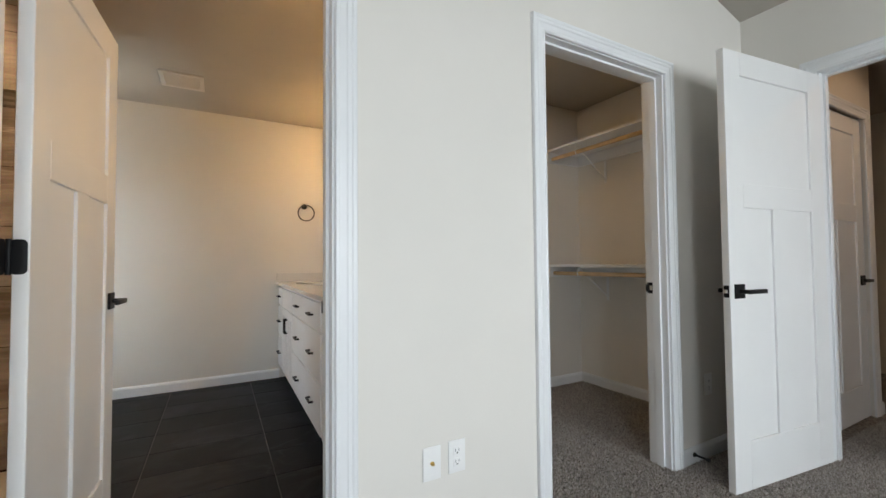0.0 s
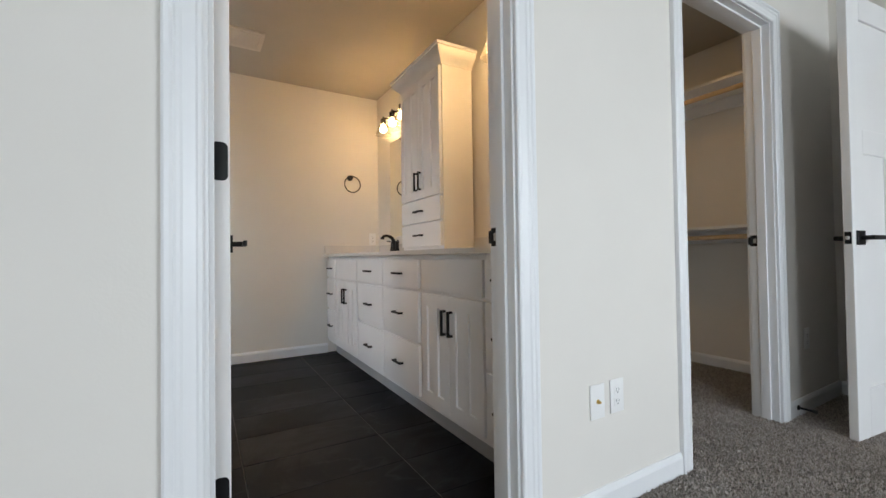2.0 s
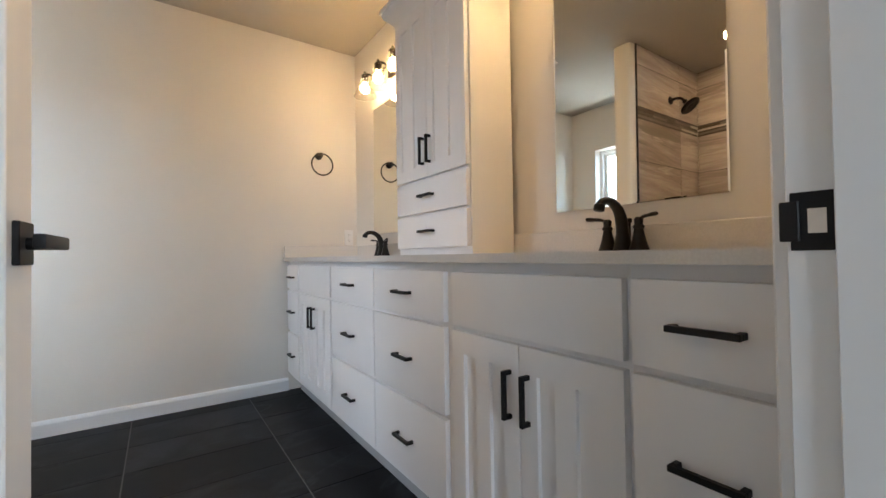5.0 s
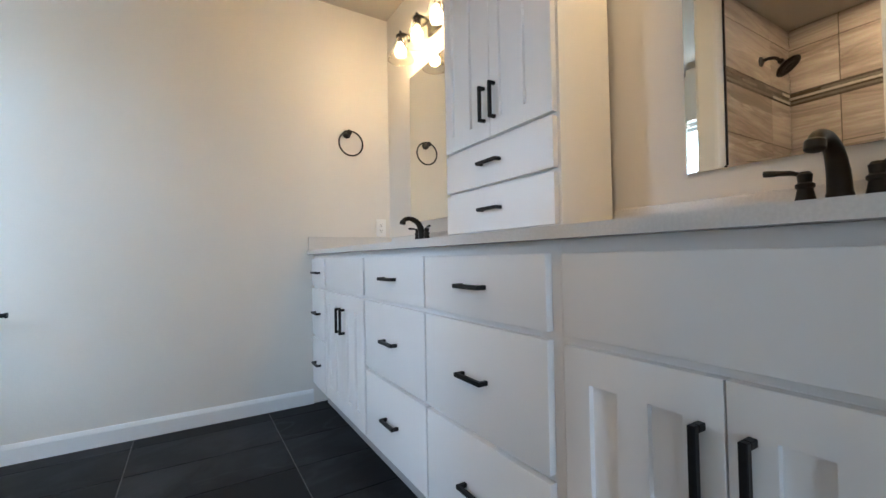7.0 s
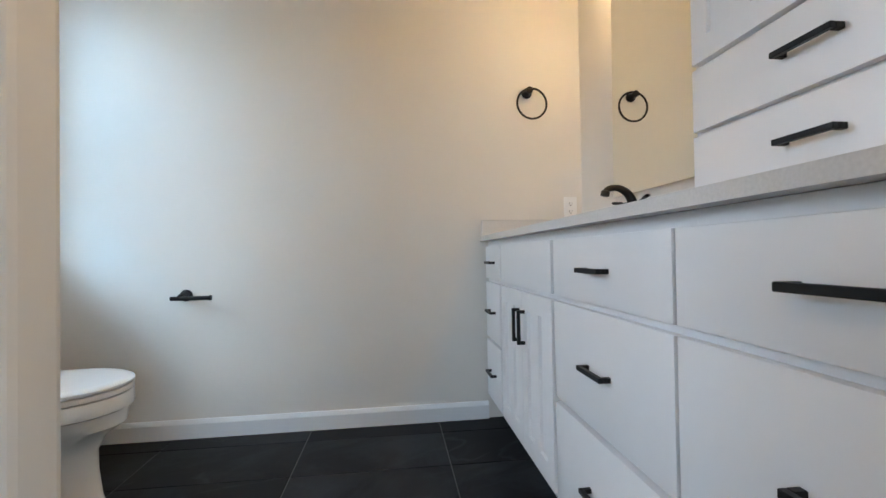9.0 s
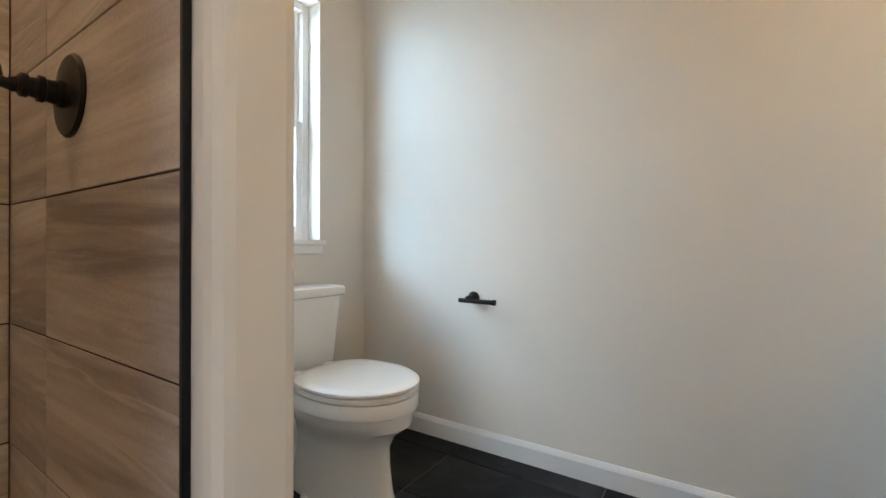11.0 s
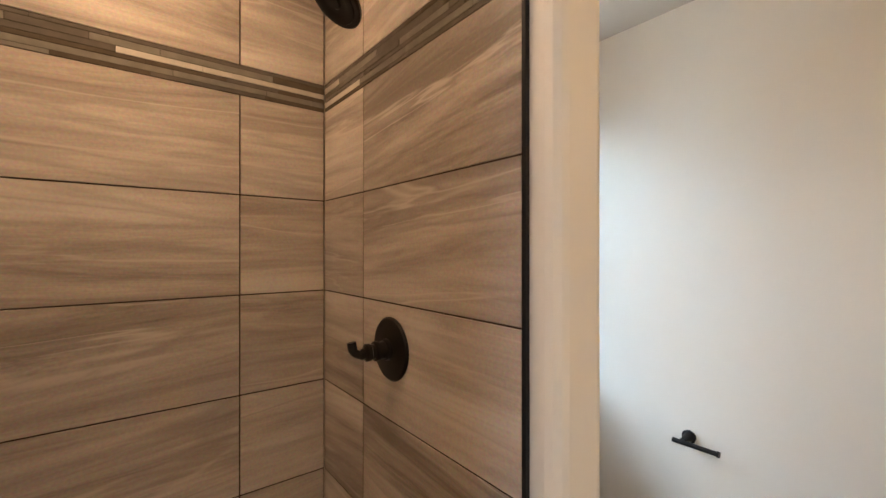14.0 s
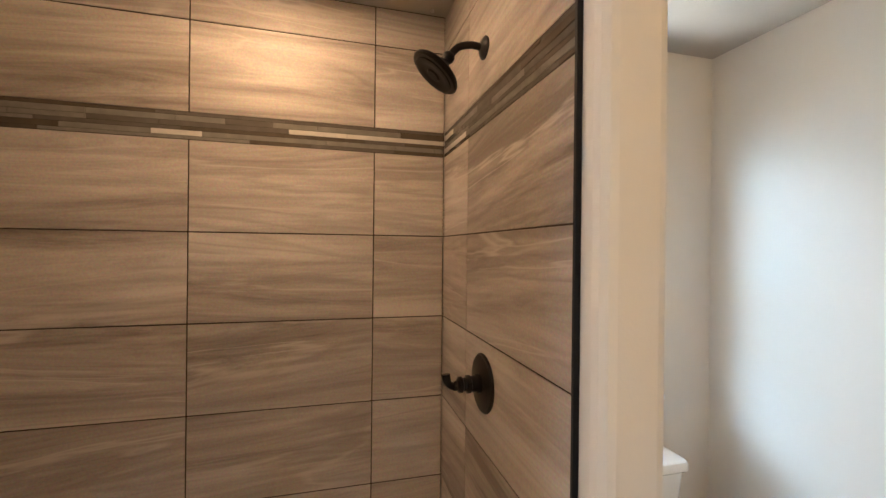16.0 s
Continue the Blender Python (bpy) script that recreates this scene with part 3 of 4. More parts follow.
def worktop():
    """Continuous quartz top with two oval basins cut through it."""
    top = thing("worktop", (0.9, 2.9, ZT), "pale speckled quartz vanity worktop on white cabinets", "countertop", m=V)
    x0, x1, z0, z1 = 0.633, VW - 0.002, ZT, 0.906
    bm = bmesh.new()
    n = 32
    ys = [1.518, (SINKS[0] + SINKS[1]) / 2, 4.283]
    for k, sy in enumerate(SINKS):
        ya, yb = ys[k], ys[k + 1]
        cx, rx, ry = 0.885, 0.155, 0.215
        inner, outer = [], []
        for i in range(n):
            a = 2 * math.pi * i / n
            c, s = math.cos(a), math.sin(a)
            inner.append((cx + rx * c, sy + ry * s))
            tx = ((x1 - cx) if c > 0 else (cx - x0)) / max(abs(c), 1e-6)
            ty = ((yb - sy) if s > 0 else (sy - ya)) / max(abs(s), 1e-6)
            t = min(tx, ty)
            outer.append([cx + t * c, sy + t * s])
        for corner in ((x0, ya), (x1, ya), (x0, yb), (x1, yb)):
            j = min(range(n), key=lambda i: (outer[i][0] - corner[0]) ** 2 + (outer[i][1] - corner[1]) ** 2)
            outer[j] = list(corner)
        rings_to_mesh(bm, [[(x, y, z0) for x, y in outer], [(x, y, z1) for x, y in outer], [(x, y, z1) for x, y in inner], [(x, y, z0) for x, y in inner], [(x, y, z0) for x, y in outer]], cap=False)
    bmesh.ops.remove_doubles(bm, verts=bm.verts, dist=0.0005)
    part("slab", bm, M_QUARTZ, top)
    part("backsplash", boxes((VW - 0.021, VW - 0.002, 1.519, 2.605, z1, 0.985), bevel=0.002), M_QUARTZ, top)
    part("backsplash", boxes((VW - 0.021, VW - 0.002, 3.195, 4.262, z1, 0.985), bevel=0.002), M_QUARTZ, top)
    part("side_splash", boxes((0.640, VW - 0.002, 4.263, 4.282, z1, 0.985), bevel=0.002), M_QUARTZ, top)
    for sy in SINKS:
        bm = bmesh.new()
        rings = []
        for a, f in ((0.0, 1.02), (0.02, 1.0), (0.07, 0.93), (0.115, 0.72), (0.135, 0.35), (0.138, 0.10)):
            rings.append([(0.885 + 0.158 * f * math.cos(2 * math.pi * i / n), sy + 0.218 * f * math.sin(2 * math.pi * i / n), z0 - 0.001 - a) for i in range(n)])
        rings_to_mesh(bm, rings, cap=False)
        bm.verts.ensure_lookup_table()
        bm.faces.new([bm.verts[i] for i in range(len(bm.verts) - n, len(bm.verts))])
        part("basin", bm, M_PORC, top, "white oval undermount basin")


worktop()


def tower():
    y0, y1, x, z = 2.613, 3.186, 0.926, 0.906
    t = thing("storage_tower", (1.05, 2.867, z), "tall white cabinet tower with crown moulding standing on the worktop", "cabinet", m=V)
    part("body", boxes((x + FRONT_T, VW - 0.023, y0 - 0.006, y1 + 0.006, z + 0.001, 2.06), bevel=0.001), M_CAB, t)
    mid = (y0 + y1) / 2
    for a, b, py in ((y0 + 0.004, mid - 0.0015, mid - 0.028), (mid + 0.0015, y1 - 0.004, mid + 0.028)):
        shaker(t, a, b, 1.255, 2.04, x, py, 1.37, rail=0.055, mids=((a + b) / 2,), pull_len=0.122)
    slab(t, "drawer_front", y0 + 0.004, y1 - 0.004, 1.097, 1.243, x=x)
    slab(t, "drawer_front", y0 + 0.004, y1 - 0.004, 0.938, 1.085, x=x)
    crown = [(0, 0), (0.006, 0.0), (0.010, 0.020), (0.030, 0.040), (0.052, 0.062), (0.058, 0.085), (0.066, 0.088), (0.066, 0.105), (0, 0.105)]
    xa, ya, yb = x + FRONT_T - 0.002, y0 - 0.007, y1 + 0.007
    part("crown_moulding", sweep(bmesh.new(), crown, [(VW - 0.024, ya, 2.045), (xa, ya, 2.045), (xa, yb, 2.045), (VW - 0.024, yb, 2.045)], [(0, -1, 0), (-1, -1, 0), (-1, 1, 0), (0, 1, 0)], (0, 0, 1)), M_CAB, t)


tower()


def mirror(y0, y1, z0=1.055, z1=1.922, turn=0.0, tip=0.0):
    m = thing("mirror", (VW, (y0 + y1) / 2, z0), "frameless rectangular mirror with polished edge on the wall", "mirror", "vanity mirrors",
              m=V @ Matrix.Translation((VW - 0.004, (y0 + y1) / 2, (z0 + z1) / 2)) @ Matrix.Rotation(radians(turn), 4, 'Z') @ Matrix.Rotation(radians(tip), 4, 'Y') @ Matrix.Translation((-VW, -(y0 + y1) / 2, -(z0 + z1) / 2)))
    rects = [[(x, y0 + k, z0 + k), (x, y1 - k, z0 + k), (x, y1 - k, z1 - k), (x, y0 + k, z1 - k)] for x, k in ((VW - 0.002, 0.0), (VW - 0.0083, 0.0), (VW - 0.0085, 0.005))]
    part("glass", rings_to_mesh(bmesh.new(), [[Vector(p) for p in q] for q in rects]), M_MIRROR, m, soft=False)


mirror(1.821, 2.388, turn=0.33, tip=0.24)
mirror(3.425, 3.99, turn=-0.25, tip=0.4)


def arc(points, n=6):
    """A smooth line through points (Catmull-Rom)."""
    p = [Vector(q) for q in points]
    out = []
    for i in range(len(p) - 1):
        a, b, c, d = p[max(i - 1, 0)], p[i], p[i + 1], p[min(i + 2, len(p) - 1)]
        for k in range(n):
            t = k / n
            out.append(0.5 * ((2 * b) + (c - a) * t + (2 * a - 5 * b + 4 * c - d) * t * t + (3 * b - a - 3 * c + d) * t ** 3))
    return out + [p[-1]]


def faucet(y):
    x, z = 1.085, 0.906
    f = thing("faucet", (x, y, z), "oil-rubbed bronze widespread faucet standing on the worktop", "faucet", "vanity faucets", m=V)
    part("base", lathe(bmesh.new(), (x, y, z), (0, 0, 1), [(0, 0.001), (0, 0.028), (0.004, 0.029), (0.009, 0.027), (0.025, 0.0235), (0.05, 0.0197), (0.051, 0.001)]), M_BRONZE, f)
    line = arc([(x, y, z + 0.04), (x - 0.004, y, z + 0.085), (x - 0.021, y, z + 0.122), (x - 0.052, y, z + 0.142), (x - 0.080, y, z + 0.145), (x - 0.101, y, z + 0.138), (x - 0.109, y, z + 0.126)])
    k = len(line)
    part("spout", tube(bmesh.new(), line, [0.0195 - 0.008 * min(1, i / (k * 0.6)) for i in range(k)], n=14), M_BRONZE, f)
    part("spout_tip", lathe(bmesh.new(), (x - 0.1075, y, z + 0.134), (-0.22, 0, -1), [(0, 0.001), (0, 0.0125), (0.004, 0.0155), (0.018, 0.0155), (0.020, 0.012), (0.020, 0.001)]), M_BRONZE, f)
    part("lift_rod", lathe(bmesh.new(), (x + 0.035, y, z), (0, 0, 1), [(0, 0.001), (0, 0.004), (0.085, 0.004), (0.088, 0.008), (0.098, 0.008), (0.101, 0.001)], n=10), M_BRONZE, f)
    for s in (-1, 1):
        hy = y + s * 0.050
        h = part("tap", lathe(bmesh.new(), (x, hy, z), (0, 0, 1), [(0, 0.001), (0, 0.027), (0.006, 0.0275), (0.012, 0.025), (0.03, 0.0195), (0.052, 0.0145), (0.064, 0.0125), (0.067, 0.0155), (0.073, 0.0155), (0.077, 0.011), (0.092, 0.0125), (0.098, 0.008), (0.099, 0.001)]), M_BRONZE, f)
        bm = tube(bmesh.new(), arc([(x, hy, z + 0.087), (x - 0.005, hy + s * 0.016, z + 0.097), (x - 0.012, hy + s * 0.038, z + 0.1), (x - 0.018, hy + s * 0.061, z + 0.102)], 4), [0.0068] * 5 + [0.0078] * 4 + [0.0094] * 3 + [0.0085], n=12, flat=0.6)
        part("lever", bm, M_BRONZE, h)


for sy in SINKS:
    faucet(sy)


def vanity_light(y):
    """Three-bulb bar with clear cone shades hanging from arms."""
    z = 2.105
    v = thing("vanity_light", (VW, y, z), "three-bulb bronze wall light with clear glass cone shades, lit", "wall lamp", "vanity lights", m=V)
    part("back_plate", boxes((VW - 0.022, VW - 0.001, y - 0.065, y + 0.065, z - 0.055, z + 0.055), bevel=0.006, seg=2), M_BRONZE, v)
    part("bar", tube(bmesh.new(), [(VW - 0.045, y - 0.245, z), (VW - 0.045, y + 0.245, z)], 0.009, n=10), M_BRONZE, v)
    part("stem", tube(bmesh.new(), [(VW - 0.02, y, z), (VW - 0.048, y, z)], 0.010, n=10), M_BRONZE, v)
    for k in (-1, 0, 1):
        ly, lx = y + k * 0.2, VW - 0.118
        a = part("arm", tube(bmesh.new(), arc([(VW - 0.045, ly, z), (VW - 0.075, ly, z + 0.006), (VW - 0.105, ly, z + 0.006), (lx, ly, z - 0.004)], 4), 0.0075, n=10), M_BRONZE, v)
        part("knob", lathe(bmesh.new(), (lx, ly, z + 0.022), (0, 0, -1), [(0, 0.001), (0.002, 0.006), (0.008, 0.008), (0.014, 0.005), (0.02, 0.010), (0.03, 0.016)], n=14), M_BRONZE, a)
        part("socket", lathe(bmesh.new(), (lx, ly, z - 0.006), (0, 0, -1), [(0, 0.001), (0, 0.024), (0.006, 0.026), (0.010, 0.022), (0.045, 0.020), (0.048, 0.001)], n=18), M_BRONZE, a)
        sh = part("shade", lathe_open((lx, ly, z - 0.010), [(0, 0.024), (0.03, 0.030), (0.12, 0.066), (0.135, 0.071)]), M_SHADE, v, "clear glass cone shade")
        sh.visible_shadow = False
        part("rim", lathe_open((lx, ly, z - 0.1435), [(0, 0.0715), (0.0012, 0.0728), (0.0028, 0.0728), (0.004, 0.0715)]), M_RIM, sh, "rolled glass rim").visible_shadow = False
        part("bulb", lathe(bmesh.new(), (lx, ly, z - 0.055), (0, 0, -1), [(0, 0.001), (0, 0.013), (0.010, 0.014), (0.022, 0.023), (0.036, 0.0295), (0.048, 0.030), (0.060, 0.025), (0.068, 0.014), (0.071, 0.001)], n=20), M_BULB, v, "glowing warm bulb")


def lathe_open(at, profile, n=28):
    """A thin open shade that hangs down: outside and inside skins."""
    bm = bmesh.new()
    prof = [(a, r) for a, r in profile] + [(a, r - 0.0022) for a, r in profile[::-1]]
    o = Vector(at)
    rings = [[o + Vector((r * math.cos(2 * math.pi * k / n), r * math.sin(2 * math.pi * k / n), -a)) for k in range(n)] for a, r in prof]
    return rings_to_mesh(bm, rings, cap=False)


for sy in SINKS:
    vanity_light(sy - 0.02)

# ---- wall fittings in the bathroom ----


def towel_ring():
    x, z, y = 0.925, 1.635, FAR
    t = thing("towel_ring", (x, y, z), "oil-rubbed bronze towel ring on the painted wall", "towel ring")
    part("mount", lathe(bmesh.new(), (x, y, z), (0, -1, 0), [(0, 0.001), (0, 0.025), (0.008, 0.026), (0.012, 0.020), (0.03, 0.0135), (0.045, 0.013), (0.048, 0.017), (0.058, 0.017), (0.062, 0.001)]), M_BRONZE, t)
    c = Vector((x + 0.012, y - 0.05, z - 0.066))
    line = [c + Vector((0.076 * math.sin(a), 0, 0.076 * math.cos(a))) for a in np.linspace(0.02, 2 * math.pi + 0.0, 41)]
    part("ring", tube(bmesh.new(), line, 0.0052, n=10), M_BRONZE, t)


def paper_holder():
    x, z, y = -0.705, 0.65, FAR
    t = thing("toilet_paper_holder", (x, y, z), "black empty toilet paper holder on the painted wall", "paper holder")
    part("mount", lathe(bmesh.new(), (x, y, z), (0, -1, 0), [(0, 0.001), (0, 0.026), (0.008, 0.027), (0.012, 0.02), (0.03, 0.013), (0.062, 0.012), (0.068, 0.001)]), M_BLACK, t)
    part("bar", tube(bmesh.new(), [(x - 0.040, y - 0.062, z - 0.008), (x - 0.037, y - 0.062, z - 0.008), (x + 0.12, y - 0.062, z - 0.008), (x + 0.1205, y - 0.062, z - 0.008), (x + 0.129, y - 0.062, z - 0.008)], [0.0095, 0.0095, 0.0095, 0.012, 0.012], n=14), M_BLACK, t)


def outlet(at, normal, kind="receptacle", label="white duplex wall outlet"):
    """A cover plate on a wall; normal is the way it faces."""
    o, n = Vector(at), Vector(normal)
    s = Vector((0, 0, 1)).cross(n)
    m = Matrix((s, -n, (0, 0, 1))).transposed().to_4x4()
    m.translation = o
    t = thing("wall_outlet", (0, 0, 0), label, "outlet", "wall outlets", m=m)
    part("plate", boxes((-0.035, 0.035, -0.006, -0.0005, -0.0575, 0.0575), bevel=0.003, seg=2), M_PLATE, t)
    if kind == "receptacle":
        for dz in (-0.0195, 0.0195):
            r = part("receptacle", boxes((-0.017, 0.017, -0.0078, -0.005, dz - 0.0145, dz + 0.0145), bevel=0.0015, seg=2), M_PLATE, t)
            part("slot", boxes((-0.0078, -0.0056, -0.0081, -0.007, dz - 0.002, dz + 0.008)), M_SLOT, r)
            part("slot", boxes((0.0056, 0.0078, -0.0081, -0.007, dz - 0.001, dz + 0.007)), M_SLOT, r)
            part("slot", boxes((-0.003, 0.003, -0.0081, -0.007, dz - 0.010, dz - 0.005), bevel=0.0004), M_SLOT, r)
        part("screw", lathe(bmesh.new(), (0, -0.0055, 0), (0, -1, 0), [(0, 0.001), (0, 0.003), (0.0015, 0.003), (0.002, 0.001)], n=10), M_PLATE, t)
    else:
        part("connector", lathe(bmesh.new(), (0, -0.0055, 0), (0, -1, 0), [(0, 0.001), (0, 0.0075), (0.003, 0.0075), (0.003, 0.005), (0.011, 0.005), (0.011, 0.001)], n=12), M_BRASS, t, "brass threaded connector")
        for dz in (-0.042, 0.042):
            part("screw", lathe(bmesh.new(), (0, -0.0055, dz), (0, -1, 0), [(0, 0.001), (0, 0.003), (0.0015, 0.003), (0.002, 0.001)], n=10), M_PLATE, t)


towel_ring()
paper_holder()
outlet((1.150, FAR, 1.05), (0, -1, 0), label="white duplex outlet above the worktop")
outlet((0.812, WF, 0.378), (0, -1, 0), "coax", "white cable socket plate with brass connector")
outlet((0.913, WF, 0.381), (0, -1, 0), label="white duplex outlet beside the cable socket")
outlet((2.525, WF, 0.395), (0, -1, 0), label="white duplex outlet beside the closet door")


def ceiling_vent():
    x0, x1, y0, y1 = -0.205, 0.075, 3.525, 3.80
    v = thing("ceiling_vent", ((x0 + x1) / 2, (y0 + y1) / 2, H), "square painted exhaust grille in the ceiling", "vent")
    part("frame", boxes((x0, x1, y0, y0 + 0.03, H - 0.014, H - 0.0005), (x0, x1, y1 - 0.03, y1, H - 0.014, H - 0.0005), (x0, x0 + 0.03, y0 + 0.03, y1 - 0.03, H - 0.014, H - 0.0005), (x1 - 0.03, x1, y0 + 0.03, y1 - 0.03, H - 0.014, H - 0.0005), bevel=0.002), M_VENT, v)
    part("backing", boxes((x0 + 0.03, x1 - 0.03, y0 + 0.03, y1 - 0.03, H - 0.004, H - 0.0006)), M_TOE, v)
    for i in range(11):
        y = y0 + 0.042 + i * 0.019
        part("slat", boxes((x0 + 0.03, x1 - 0.03, y, y + 0.011, H - 0.012, H - 0.007)), M_VENT, v, soft=False)


ceiling_vent()

# ---- window ----


def window():
    w = thing("window_1", (-1.45, (WY0 + WY1) / 2, WZ0), "white vinyl single-hung window with two sashes", "window", kind="structure")
    xa, xb = -1.515, -1.44
    f = 0.035
    part("window_frame", boxes((xa, xb, WY0, WY0 + f, WZ0, WZ1), (xa, xb, WY1 - f, WY1, WZ0, WZ1), (xa, xb, WY0 + f, WY1 - f, WZ0, WZ0 + f), (xa, xb, WY0 + f, WY1 - f, WZ1 - f, WZ1), bevel=0.002), M_VINYL, w)
    zm = 1.43
    a, b = WY0 + f, WY1 - f
    for name, x, z0, z1 in (("upper_sash", -1.495, zm - 0.015, WZ1 - f), ("lower_sash", -1.468, WZ0 + f, zm + 0.02)):
        s = 0.032
        p = part(name, boxes((x, x + 0.025, a, a + s, z0, z1), (x, x + 0.025, b - s, b, z0, z1), (x, x + 0.025, a + s, b - s, z0, z0 + s), (x, x + 0.025, a + s, b - s, z1 - s, z1), bevel=0.002), M_VINYL, w)
        g = part("pane", boxes((x + 0.010, x + 0.014, a + s - 0.004, b - s + 0.004, z0 + s - 0.004, z1 - s + 0.004)), M_GLASS, p, soft=False)
        g.visible_shadow = False
    part("window_sill", boxes((-1.44, -1.335, WY0 - 0.02, WY1 + 0.02, WZ0 - 0.022, WZ0 - 0.001), bevel=0.004, seg=2), M_TRIM, w)
    part("apron", boxes((-1.359, -1.347, WY0 - 0.01, WY1 + 0.01, WZ0 - 0.062, WZ0 - 0.0225), bevel=0.002), M_TRIM, w)


window()

# outside: lawn, bushes, eave and a bright hazy sky
setting("ground", boxes((-80, -1.75, -50, 60, -0.75, -0.6)), M_GRASS, "mown lawn outside the window", "lawn")
setting("roof_eave", boxes((-2.0, -1.53, -2.0, 7.0, 2.18, 2.3), (-2.06, -2.0, -2.0, 7.0, 2.12, 2.4)), M_SOFFIT, "white painted eave above the window", "eave")
bm = bmesh.new()
rnd = random.Random(5)
for i in range(420):
    t = rnd.random()
    c = Vector((-42 + rnd.uniform(-2, 2), -20 + 75 * rnd.random(), -0.6 + rnd.random() ** 1.6 * (1.5 + 0.6 * math.sin(i * 1.7))))
    r = bmesh.ops.create_icosphere(bm, subdivisions=1, radius=rnd.uniform(0.4, 1.1))
    for v in r["verts"]:
        v.co = c + v.co * rnd.uniform(0.75, 1.2)
tagged(new("far_bushes", mesh_of("far_bushes", bm, M_LEAF)), "row of leafy bushes far across the lawn", "bushes", kind="stuff")
setting("backdrop", boxes((-70, -69.9, -70, 90, -1, 60)), glow("hazy_sky", (0.86, 0.93, 1.0), 3.0), "bright hazy sky", "sky")

# ---- toilet ----


def egg(cx, cy, back, front, half, z, n=36, sq=2.0):
    """A rounded outline: rounder at the front (+x) than at the back."""
    pts = []
    for i in range(n):
        a = 2 * math.pi * i / n
        c, s = math.cos(a), math.sin(a)
        rx = front if c > 0 else back
        e = 2.0 / (sq if c > 0 else sq + 0.8)
        pts.append((cx + rx * math.copysign(abs(c) ** e, c), cy + half * math.copysign(abs(s) ** e, s), z))
    return pts


def toilet():
    cy = 3.785
    t = thing("toilet", (-1.0, cy, 0), "white two-piece toilet with closed lid on dark tile", "toilet", m=Matrix.Diagonal((1, 1, 0.972, 1)))
    bm = bmesh.new()
    rings_to_mesh(bm, [egg(-0.98, cy, 0.18, 0.258, 0.110, 0.001), egg(-0.98, cy, 0.18, 0.259, 0.111, 0.015), egg(-0.98, cy, 0.18, 0.250, 0.106, 0.04), egg(-0.975, cy, 0.18, 0.234, 0.098, 0.13), egg(-0.965, cy, 0.18, 0.222, 0.096, 0.20),
                       egg(-0.94, cy, 0.20, 0.222, 0.112, 0.25), egg(-0.90, cy, 0.22, 0.236, 0.150, 0.29), egg(-0.885, cy, 0.24, 0.224, 0.163, 0.322), egg(-0.88, cy, 0.245, 0.222, 0.168, 0.338), egg(-0.88, cy, 0.25, 0.232, 0.180, 0.343), egg(-0.88, cy, 0.25, 0.235, 0.184, 0.350), egg(-0.88, cy, 0.25, 0.232, 0.182, 0.385), egg(-0.88, cy, 0.245, 0.228, 0.178, 0.391)])
    part("bowl", bm, M_PORC, t)
    part("bolt_cap", lathe(bmesh.new(), (-1.02, cy - 0.107, 0.001), (0, 0, 1), [(0, 0.001), (0, 0.017), (0.012, 0.015), (0.018, 0.001)], n=14), M_PORC, t)
    part("bolt_cap", lathe(bmesh.new(), (-1.02, cy + 0.107, 0.001), (0, 0, 1), [(0, 0.001), (0, 0.017), (0.012, 0.015), (0.018, 0.001)], n=14), M_PORC, t)
    part("deck", boxes((-1.345, -1.12, cy - 0.135, cy + 0.135, 0.30, 0.391), bevel=0.02, seg=3), M_PORC, t)
    part("trapway", boxes((-1.30, -1.08, cy - 0.085, cy + 0.085, 0.001, 0.31), bevel=0.03, seg=3), M_PORC, t)
    part("seat", rings_to_mesh(bmesh.new(), [egg(-0.87, cy, 0.205, 0.215, 0.176, 0.394), egg(-0.87, cy, 0.21, 0.222, 0.183, 0.399), egg(-0.87, cy, 0.21, 0.222, 0.183, 0.409), egg(-0.87, cy, 0.205, 0.217, 0.179, 0.413)]), M_SEAT, t)
    part("lid", rings_to_mesh(bmesh.new(), [egg(-0.87, cy, 0.21, 0.218, 0.18, 0.4165), egg(-0.87, cy, 0.215, 0.224, 0.185, 0.421), egg(-0.87, cy, 0.215, 0.224, 0.185, 0.428), egg(-0.87, cy, 0.205, 0.214, 0.176, 0.434), egg(-0.87, cy, 0.17, 0.18, 0.15, 0.437), egg(-0.87, cy, 0.08, 0.09, 0.07, 0.438)]), M_SEAT, t)
    for s in (-1, 1):
        part("seat_hinge", boxes((-1.12, -1.075, cy + s * 0.075 - 0.02, cy + s * 0.075 + 0.02, 0.392, 0.425), bevel=0.006, seg=2), M_SEAT, t)

    def rrect(x0, x1, h, z, r=0.03, n=5):
        pts = []
        for cx, sy, a0 in ((x1 - r, cy + h - r, 0), (x0 + r, cy + h - r, 90), (x0 + r, cy - h + r, 180), (x1 - r, cy - h + r, 270)):
            pts += [(cx + r * math.cos(radians(a0 + 90 * k / n)), sy + r * math.sin(radians(a0 + 90 * k / n)), z) for k in range(n + 1)]
        return pts
    tank = part("tank", rings_to_mesh(bmesh.new(), [rrect(-1.335, -1.185, 0.165, 0.392), rrect(-1.34, -1.172, 0.178, 0.41), rrect(-1.345, -1.152, 0.195, 0.685)]), M_PORC, t)
    part("tank_lid", rings_to_mesh(bmesh.new(), [rrect(-1.350, -1.143, 0.203, 0.6855), rrect(-1.352, -1.136, 0.209, 0.692), rrect(-1.352, -1.136, 0.209, 0.716), rrect(-1.348, -1.142, 0.203, 0.725), rrect(-1.33, -1.16, 0.185, 0.728)]), M_PORC, t)
